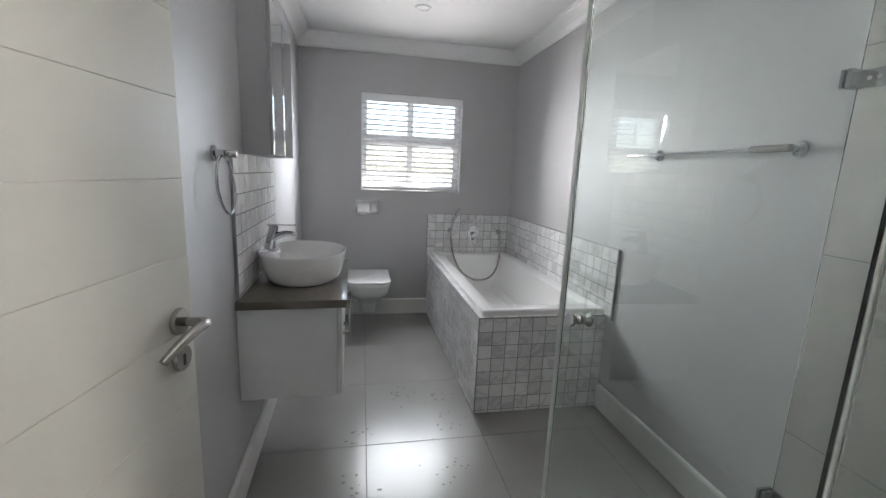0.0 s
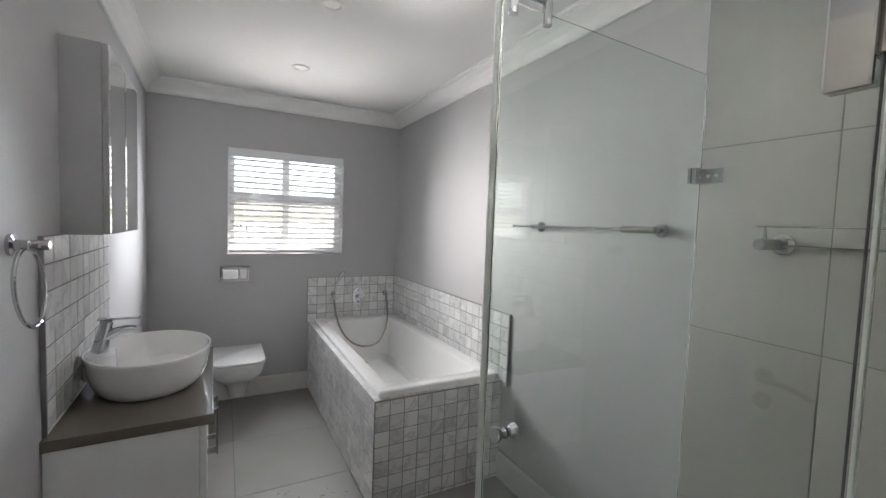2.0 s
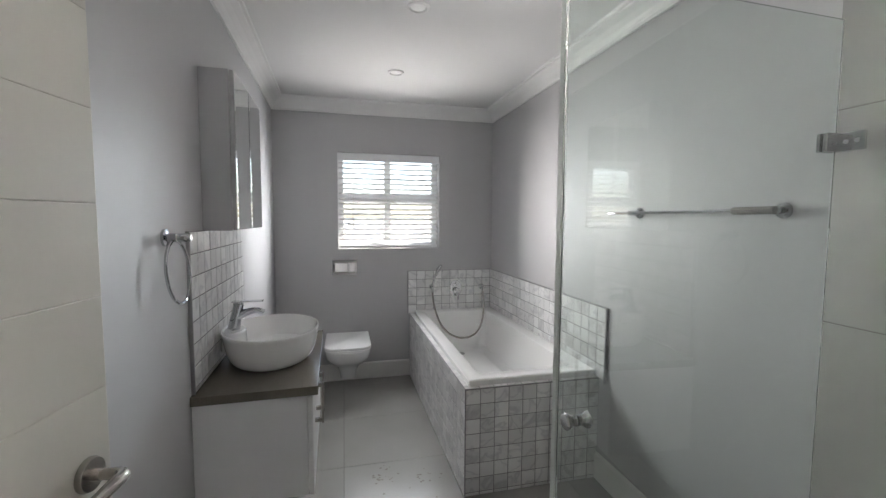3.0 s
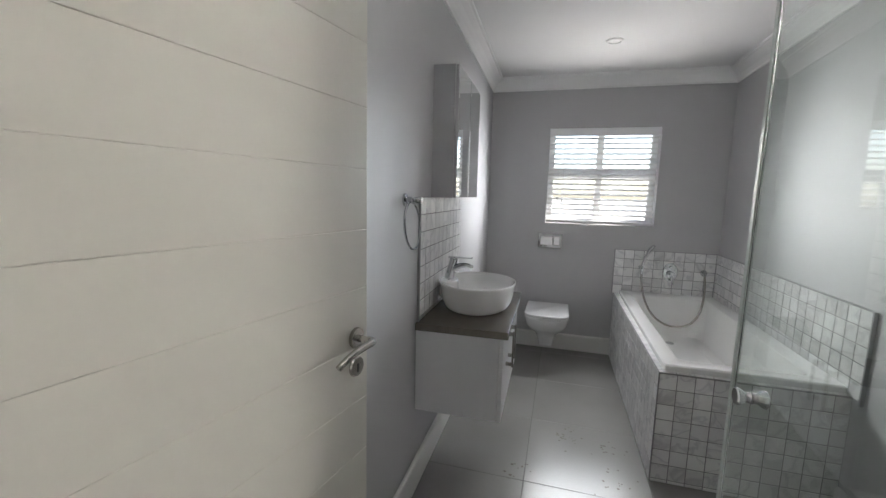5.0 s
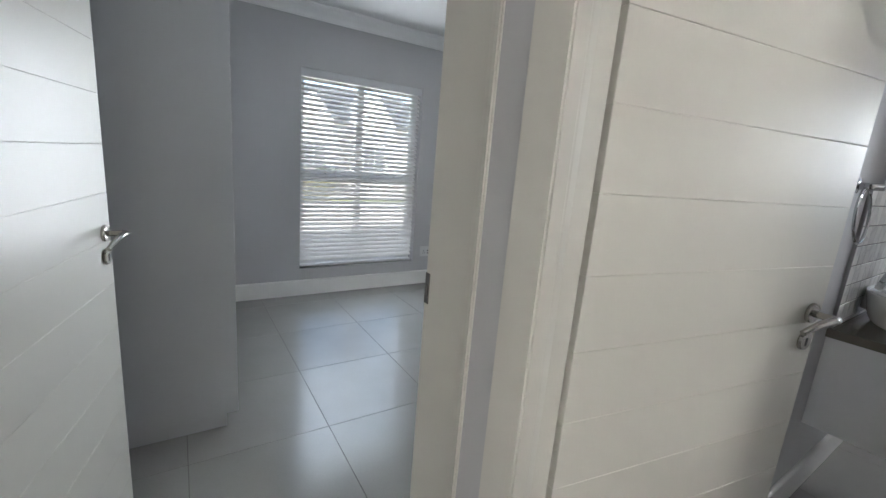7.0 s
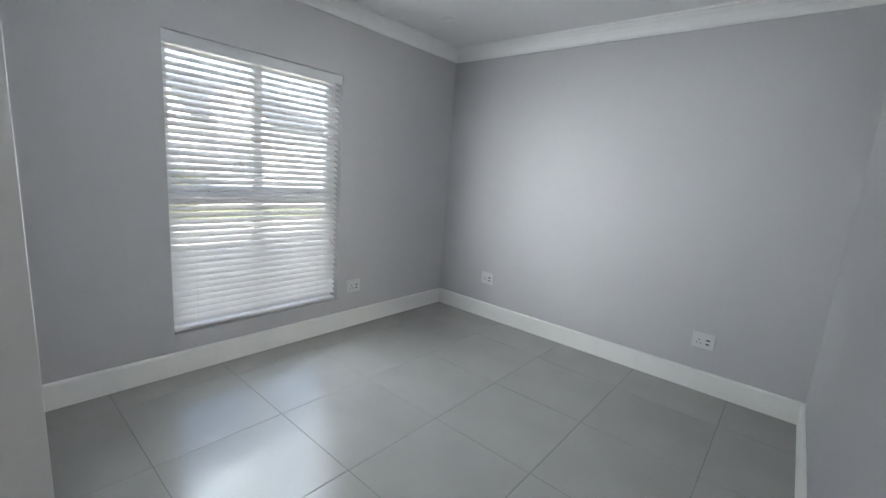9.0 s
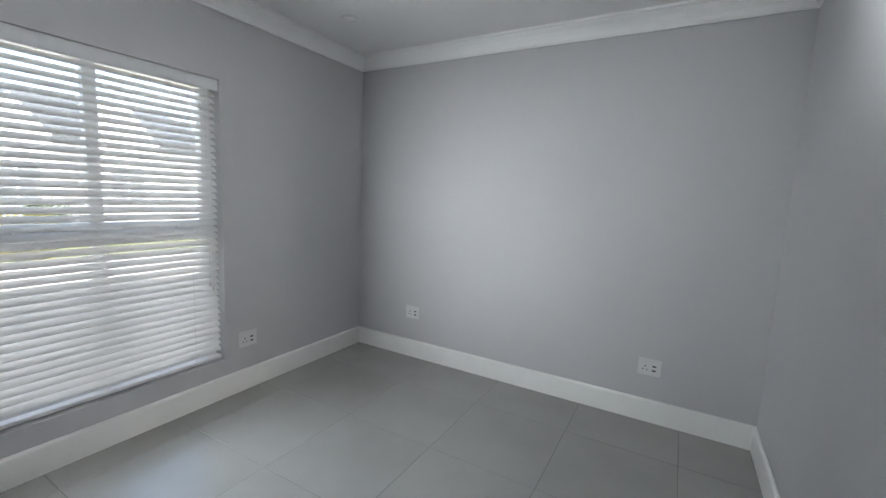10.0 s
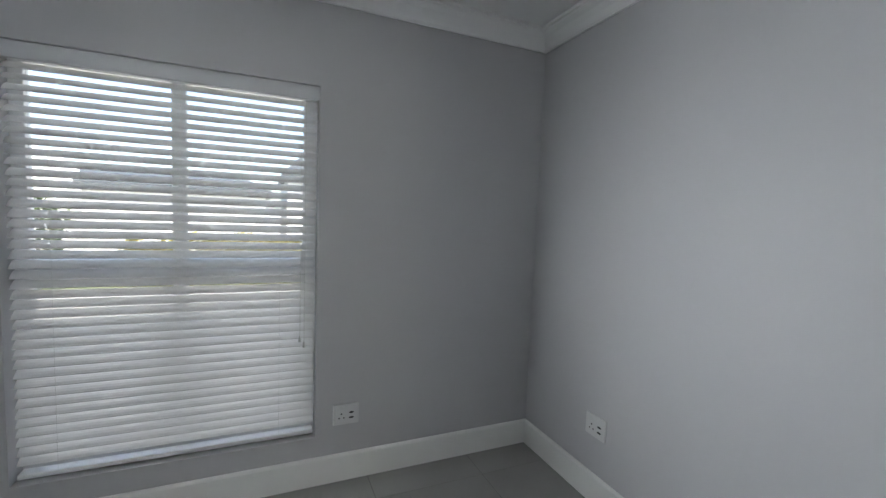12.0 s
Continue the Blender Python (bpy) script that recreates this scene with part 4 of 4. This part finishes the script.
bm = bmesh.new()
bx(bm, -0.004, 0.004, 0.0, 0.638, 0.012, GZ)
part("glass_pane", bm, GLASS, sdoor, "clear greenish glass", local=True).visible_shadow = False
bm = bmesh.new()
bx(bm, -0.007, 0.007, 0.6385, 0.65, 0.012, GZ, 0.002)
part("seal_strip", bm, SEAL, sdoor, local=True)
bm = bmesh.new()
for q in (-1, 1):
    lathe(bm, (0, 0.556, 1.008), [(0.012, 0.0045 * q), (0.0105, 0.009 * q), (0.010, 0.013 * q), (0.0165, 0.022 * q), (0.0185, 0.028 * q), (0.016, 0.031 * q)], 24, "x")
part("knob", bm, CHROME, sdoor, local=True, smooth=True)
for z in (0.30, 1.667):
    bm = bmesh.new()
    for q in (-1, 1):
        x0, x1 = sorted((0.0045 * q, 0.0115 * q))
        bx(bm, x0, x1, 0.003, 0.042, z - 0.061, z + 0.057, 0.003, 2)
        bx(bm, x0, x1, -0.052, -0.009, z - 0.061, z + 0.057, 0.003, 2)
    hg = part("hinge", bm, CHROME, sdoor, local=True)
    bm = bmesh.new()
    tube(bm, [(0, -0.003, z - 0.032), (0, -0.003, z + 0.032)], 0.009, 12)
    part("hinge_pin", bm, STEEL, hg, local=True)

# ---- bedroom: wardrobe, sockets ----
wr = thing("wardrobe", pose(-2.05, SR, 0), "tall grey built-in wardrobe with recessed plinth", "wardrobe")
bm = bmesh.new()
bx(bm, WR + 0.018, -2.066, SR + 0.002, -0.258, 0.08, 2.40)
part("carcass", bm, WARDB, wr)
bm = bmesh.new()
bx(bm, -2.066, -2.048, SR + 0.002, -0.236, 0.08, 2.42, 0.0015)
part("end_panel", bm, WARDB, wr)
for a, b in ((WR + 0.02, -3.29), (-3.286, -2.68), (-2.676, -2.068)):
    bm = bmesh.new()
    bx(bm, a, b, -0.257, -0.238, 0.083, 2.40, 0.0015)
    part("door", bm, WARDB, wr)
bm = bmesh.new()
bx(bm, WR + 0.018, -2.07, SR + 0.002, -0.285, 0.0, 0.08)
part("plinth", bm, WARDB, wr)


def socket():
    """A plate with three round holes and two small two-pin outlets; local y = 0 at the wall, facing -y."""
    s = thing("wall_socket", pose(0, 0, 0), "white plastic double wall socket", "socket", "wall sockets")
    bm = bmesh.new()
    bx(bm, -0.068, 0.068, -0.009, -0.0005, -0.056, 0.056, 0.004)
    part("plate", bm, SOCK, s, local=True)
    bm = bmesh.new()
    bx(bm, -0.050, 0.052, -0.0105, -0.008, -0.042, 0.042, 0.002)
    part("insert", bm, SOCK, s, local=True)
    for x, z, r in ((-0.024, 0.004, 0.0048), (-0.036, -0.018, 0.0042), (-0.012, -0.018, 0.0042)):
        bm = bmesh.new()
        lathe(bm, (x, -0.0102, z), [(r, 0.0), (r, -0.0009)], 12, "y")
        part("pin_hole", bm, BLACK, s, local=True)
    for zc in (0.008, -0.020):
        bm = bmesh.new()
        rings(bm, [[(0.028 + 0.0135 * math.cos(a) * k, -0.0102 - 0.0009 * (k < 1), zc + 0.0055 * math.sin(a) * k) for a in [6.2832 * i / 14 for i in range(14)]] for k in (1.0, 0.97)])
        part("small_outlet", bm, BLACK, s, local=True)
    bm = bmesh.new()
    bx(bm, -0.031, -0.017, -0.0135, -0.0102, 0.02, 0.036, 0.002)
    part("switch", bm, SOCK, s, local=True)
    return s


s0 = socket()
s0.matrix_basis = pose(-3.28, NR, 0.395)
copy_thing(s0, pose(-1.449, NR, 0.365))
copy_thing(s0, pose(WR, 1.838, 0.362, 0, 0, 90))


def downlight():
    d = thing("downlight", pose(0, 0, 0), "white recessed ceiling downlight", "downlight", "ceiling downlights")
    bm = bmesh.new()
    lathe(bm, (0, 0, 0), [(0.056, -0.0005), (0.055, -0.006), (0.05, -0.009), (0.043, -0.009), (0.037, -0.004), (0.035, -0.0008)], 36)
    part("ring", bm, CORNICE, d, local=True, smooth=True)
    bm = bmesh.new()
    lathe(bm, (0, 0, 0), [(0.036, -0.0008), (0.034, -0.004), (0.02, -0.0046)], 28)
    part("lamp", bm, LENS, d, local=True, smooth=True)
    return d


d0 = downlight()
d0.matrix_basis = pose(0.37, 2.18, CB)
copy_thing(d0, pose(0.373, 3.08, CB))
copy_thing(d0, pose(-3.395, 2.29, CR))

# ---- outside ----
bm = bmesh.new()
bx(bm, -400, 400, -400, 400, -0.6, -0.22)
setting("ground", bm, PAVE, "pale paved ground outside", "ground")
bm = bmesh.new()
bx(bm, -13.5, -7.4, -30, 40, -0.22, -0.17)
setting("lawn", bm, LAWN, "dry green lawn strip beyond the paving", "lawn")


def far_house(x, y, w, d, eave, ridge, label, gables):
    h = thing("house", pose(x, y, -0.22), label, "house", "houses across the road")
    bm = bmesh.new()
    bx(bm, x - d, x, y - w / 2, y + w / 2, -0.22, eave)
    part("wall", bm, RENDER, h)
    bm = bmesh.new()
    lo = [(x + 0.3, y - w / 2 - 0.2, eave), (x + 0.3, y + w / 2 + 0.2, eave), (x - d - 0.3, y + w / 2 + 0.2, eave), (x - d - 0.3, y - w / 2 - 0.2, eave)]
    hi = [(x - d / 2 + 0.1, y - w / 2 + 1.2, ridge), (x - d / 2 + 0.1, y + w / 2 - 1.2, ridge), (x - d / 2 - 0.1, y + w / 2 - 1.2, ridge), (x - d / 2 - 0.1, y - w / 2 + 1.2, ridge)]
    rings(bm, [[(a, b, c + 0.001) for a, b, c in lo], [(a, b, c + 0.12) for a, b, c in lo], hi])
    part("roof", bm, FARROOF, h, "dark grey sheet roof")
    for gy, gw, gh in gables:
        bm = bmesh.new()
        f = [(x + 0.9, gy - gw / 2, -0.22), (x + 0.9, gy + gw / 2, -0.22), (x + 0.9, gy + gw / 2, eave), (x + 0.9, gy, gh), (x + 0.9, gy - gw / 2, eave)]
        rings(bm, [f, [(a - 2.4, b, c) for a, b, c in f]])
        part("gable", bm, RENDER, h, "white plastered gable")
        bm = bmesh.new()
        bx(bm, x + 0.88, x + 0.94, gy - 0.5, gy + 0.5, 0.7, 1.7)
        wdw = part("window", bm, ALU, h)
        bm = bmesh.new()
        bx(bm, x + 0.941, x + 0.95, gy - 0.44, gy - 0.03, 0.76, 1.64)
        bx(bm, x + 0.941, x + 0.95, gy + 0.03, gy + 0.44, 0.76, 1.64)
        part("window_pane", bm, DARKGL, wdw)
    return h


far_house(-17.0, 6.3, 8.4, 7.0, 2.55, 4.3, "white plastered house with gables and grey roof", ((6.35, 1.8, 3.8), (3.9, 1.5, 3.5)))
far_house(-18.0, 18.0, 9.0, 7.0, 2.5, 3.9, "white plastered house with hipped grey roof", ((15.4, 2.4, 3.9),))
far_house(-17.0, -2.4, 7.6, 7.0, 1.95, 2.85, "white plastered house with low grey roof", ((-4.6, 2.2, 3.0),))
far_house(-18.0, -14.0, 9.0, 7.0, 2.4, 3.6, "white plastered house with wide grey roof", ((-12.0, 2.4, 3.7),))
bw_ = thing("garden_wall", pose(-6.2, 4, -0.22), "low pale plastered garden wall", "garden wall")
bm = bmesh.new()
bx(bm, -6.35, -6.15, -20, 30, -0.22, 0.55)
part("wall", bm, RENDER, bw_)
bm = bmesh.new()
bx(bm, -6.39, -6.11, -20, 30, 0.55, 0.61, 0.01)
part("coping", bm, RENDER, bw_)


def shrub(x, y, h, r, seed):
    rng = random.Random(seed)
    s = thing("shrub", pose(x, y, -0.2), "green leafy shrub on the lawn", "shrub", "garden shrubs")
    bm = bmesh.new()
    for k in range(5):
        a = k * 1.3 + rng.random()
        tube(bm, [(x, y, -0.2), (x + 0.3 * r * math.cos(a), y + 0.3 * r * math.sin(a), h * 0.4), (x + 0.6 * r * math.cos(a), y + 0.6 * r * math.sin(a), h * 0.8)], [0.04, 0.025, 0.01], 7)
    part("trunk", bm, BARK, s)
    bm = bmesh.new()
    for k in range(900):
        a, u, q = rng.random() * 6.283, rng.random() ** 0.5, rng.random()
        px, py, pz = x + r * u * math.cos(a) * (0.6 + 0.4 * q), y + r * u * math.sin(a) * (0.6 + 0.4 * q), h * (0.25 + 0.75 * q) * (1 - 0.25 * u) + rng.uniform(-0.1, 0.1)
        l = rng.uniform(0.05, 0.11)
        d = Vector((rng.uniform(-1, 1), rng.uniform(-1, 1), rng.uniform(-0.4, 1))).normalized()
        e = d.orthogonal().normalized() * l * 0.4
        c = Vector((px, py, pz))
        bm.faces.new([bm.verts.new(p) for p in (c, c + d * l * 0.5 + e, c + d * l, c + d * l * 0.5 - e)])
    part("crown", bm, LEAF, s)
    return s


shrub(-8.4, -1.25, 1.62, 0.45, 3)
shrub(-12.0, 3.2, 1.0, 0.4, 5)
shrub(-9.0, 7.4, 1.2, 0.8, 8)


def hedge(x, y0, y1, h, depth, seed):
    """A low clipped hedge: short stems and many small leaves with an uneven top."""
    rng = random.Random(seed)
    g = thing("hedge", pose(x, (y0 + y1) / 2, -0.2), "low yellow-green leafy hedge on the lawn", "hedge")
    bm = bmesh.new()
    y = y0 + 0.2
    while y < y1:
        tube(bm, [(x, y, -0.2), (x + rng.uniform(-0.05, 0.05), y + rng.uniform(-0.08, 0.08), h * 0.7)], [0.02, 0.008], 6)
        y += 0.35
    part("stems", bm, BARK, g)
    bm = bmesh.new()
    for k in range(int(1500 * (y1 - y0))):
        py = rng.uniform(y0, y1)
        top = h * (0.9 + 0.07 * math.sin(py * 2.1) + 0.05 * math.sin(py * 7.3))
        c = Vector((x + rng.uniform(-depth, depth) / 2, py, -0.15 + (top + 0.15) * rng.random() ** 0.6))
        d = Vector((rng.uniform(-1, 1), rng.uniform(-1, 1), rng.uniform(-0.3, 1))).normalized()
        l = rng.uniform(0.05, 0.09)
        e = d.orthogonal().normalized() * l * 0.45
        bm.faces.new([bm.verts.new(p) for p in (c, c + d * l * 0.5 + e, c + d * l, c + d * l * 0.5 - e)])
    part("foliage", bm, HEDGE, g)
    return g


hedge(-10.0, -0.7, 2.7, 0.98, 0.6, 21)

# ---- pieces: mosaic, wall tiles, floor tiles ----
MP, MG = 0.0785, 0.0045
lay("mosaic_tile", tub_base, (TX + 0.004, TY + 0.008, 0.0), (1, 0, 0), (0, 0, 1), EB - TX - 0.006, TZ - 0.006, MP, MP, MG, 0.008, MARBLE, y_off=(TZ - 0.006) % MP)
WD = Vector((TX - TXN, TY - NB, 0)).normalized()
lay("mosaic_tile", tub_base, (TXN + 0.008, NB - 0.002, 0.0), WD, (0, 0, 1), NB - TY - 0.006, TZ - 0.006, MP, MP, MG, 0.008, MARBLE, x_off=(NB - TY) % MP, y_off=(TZ - 0.006) % MP)
lay("mosaic_tile", tub_base, (TX + 0.002, TY + 0.002, TZ - 0.008), (1, 0, 0), (0, 1, 0), EB - TX - 0.006, 0.036, MP, 0.05, MG, 0.008, MARBLE)
lay("mosaic_tile", tub_base, (TX + 0.002, TY + 0.038, TZ - 0.008), (-WD.y, WD.x, 0), -WD, 0.048, NB - TY - 0.042, 0.06, MP, MG, 0.008, MARBLE, y_off=MP * 0.54)
bm = bmesh.new()
bx(bm, TX - 0.001, TX + 0.004, TY - 0.001, TY + 0.004, 0.0, TZ + 0.001)
prism(bm, [(TX - 0.001, TY + 0.004), (TX + 0.002, TY + 0.004), (TXN + 0.002, NB - 0.002), (TXN - 0.001, NB - 0.002)], TZ - 0.004, TZ + 0.001)
bx(bm, TX + 0.004, EB - 0.002, TY - 0.001, TY + 0.002, TZ - 0.004, TZ + 0.001)
part("edge_trim", bm, DARKM, tub_base, "thin grey metal edge trim")
lay("mosaic_tile", splash_n, (0.578, NB - 0.006, TZ + 0.0), (1, 0, 0), (0, 0, 1), EB - 0.584, 0.966 - TZ, MP, MP, MG, 0.006, MARBLE, y_off=(0.966 - TZ) % MP)
lay("mosaic_tile", splash_n, (EB - 0.006, NB - 0.012, TZ + 0.0), (0, -1, 0), (0, 0, 1), NB - 0.012 - 2.078, 0.966 - TZ, MP, MP, MG, 0.006, MARBLE, x_off=MP * 0.9, y_off=(0.966 - TZ) % MP)
T = wall_pose(1.726, 0.8235)
R3 = T.to_3x3()
lay("mosaic_tile", vs, T @ Vector((0.006, 0.009, 0.0)), R3 @ Vector((0, 1, 0)), (0, 0, 1), 0.833, 0.566, MP, MP, MG, 0.006, MARBLE, y_off=0.566 % MP)

tiled = thing("wall_tiling", pose(EB, 0.6, 0), "large grey porcelain shower wall tiles", "wall tiles", kind="structure")
bm = bmesh.new()
bx(bm, EB - 0.0088, EB - 0.0005, SB, 1.072, 0, CB - 0.107)
bx(bm, 0.36, EB - 0.0088, SB + 0.0005, SB + 0.0088, 0, CB - 0.107)
part("backing", bm, GROUT, tiled)
lay("wall_tile", tiled, (EB - 0.002, 1.072, 0.0), (0, -1, 0), (0, 0, 1), 1.072 - SB - 0.01, CB - 0.108, 0.601, 0.6, 0.003, 0.008, WALLT, x_off=1.072 - 0.709, y_off=0.546)
lay("wall_tile", tiled, (EB - 0.01, SB + 0.002, 0.0), (-1, 0, 0), (0, 0, 1), EB - 0.37, CB - 0.108, 0.601, 0.6, 0.003, 0.008, WALLT, x_off=0.6, y_off=0.546)

FP, FG = 0.603, 0.0028
lay("floor_tile", setting_floor, (xw(NB) - 0.0, 0.03, -0.009), (1, 0, 0), (0, 1, 0), EB - xw(NB), NB - 0.03, FP, FP, FG, 0.009, FLOORT, x_off=-xw(NB), y_off=(1.934 - 0.03) % FP, jitter=0.0002)
lay("floor_tile", setting_floor, (WR, SR, -0.009), (1, 0, 0), (0, 1, 0), ER - WR + 0.03, NR - SR, 0.605, FP, FG, 0.009, FLOORT, x_off=(-3.063 - WR) % 0.605, y_off=(0.753 - SR) % FP, jitter=0.0002)
lay("floor_tile", setting_floor, (ER + 0.03, HS, -0.009), (1, 0, 0), (0, 1, 0), HE - ER - 0.03, HN - HS, FP, FP, FG, 0.009, FLOORT, x_off=(-ER - 0.03) % FP, y_off=(HN - HS) % FP, jitter=0.0002)

# specks of dried dirt on the bathroom floor
specks = thing("dirt_specks", pose(0.2, 2.0, 0), "small dried dirt specks on the floor tiles", "dirt", kind="stuff")
bm = bmesh.new()
rs = random.Random(11)
SPOTS = ((0.22, 2.40, 0.05), (0.44, 2.36, 0.04), (-0.02, 2.0, 0.05), (0.44, 2.06, 0.05), (0.39, 1.71, 0.06), (-0.04, 1.67, 0.05), (0.24, 2.38, 0.03), (0.2, 1.9, 0.3))
for k in range(90):
    mx, my, sd_ = SPOTS[k % len(SPOTS)]
    px, py = rs.gauss(mx, sd_), rs.gauss(my, sd_)
    if px > 0.58 or px < -0.4:
        continue
    r = rs.uniform(0.003, 0.009)
    n = rs.randint(5, 7)
    lo = [(px + r * rs.uniform(0.6, 1.4) * math.cos(6.283 * i / n), py + r * rs.uniform(0.6, 1.2) * math.sin(6.283 * i / n), 0.0004) for i in range(n)]
    rings(bm, [lo, [(px + (a - px) * 0.6, py + (b - py) * 0.6, 0.0011) for a, b, _ in lo]], cap0=False)
part("specks", bm, GRIME, specks)
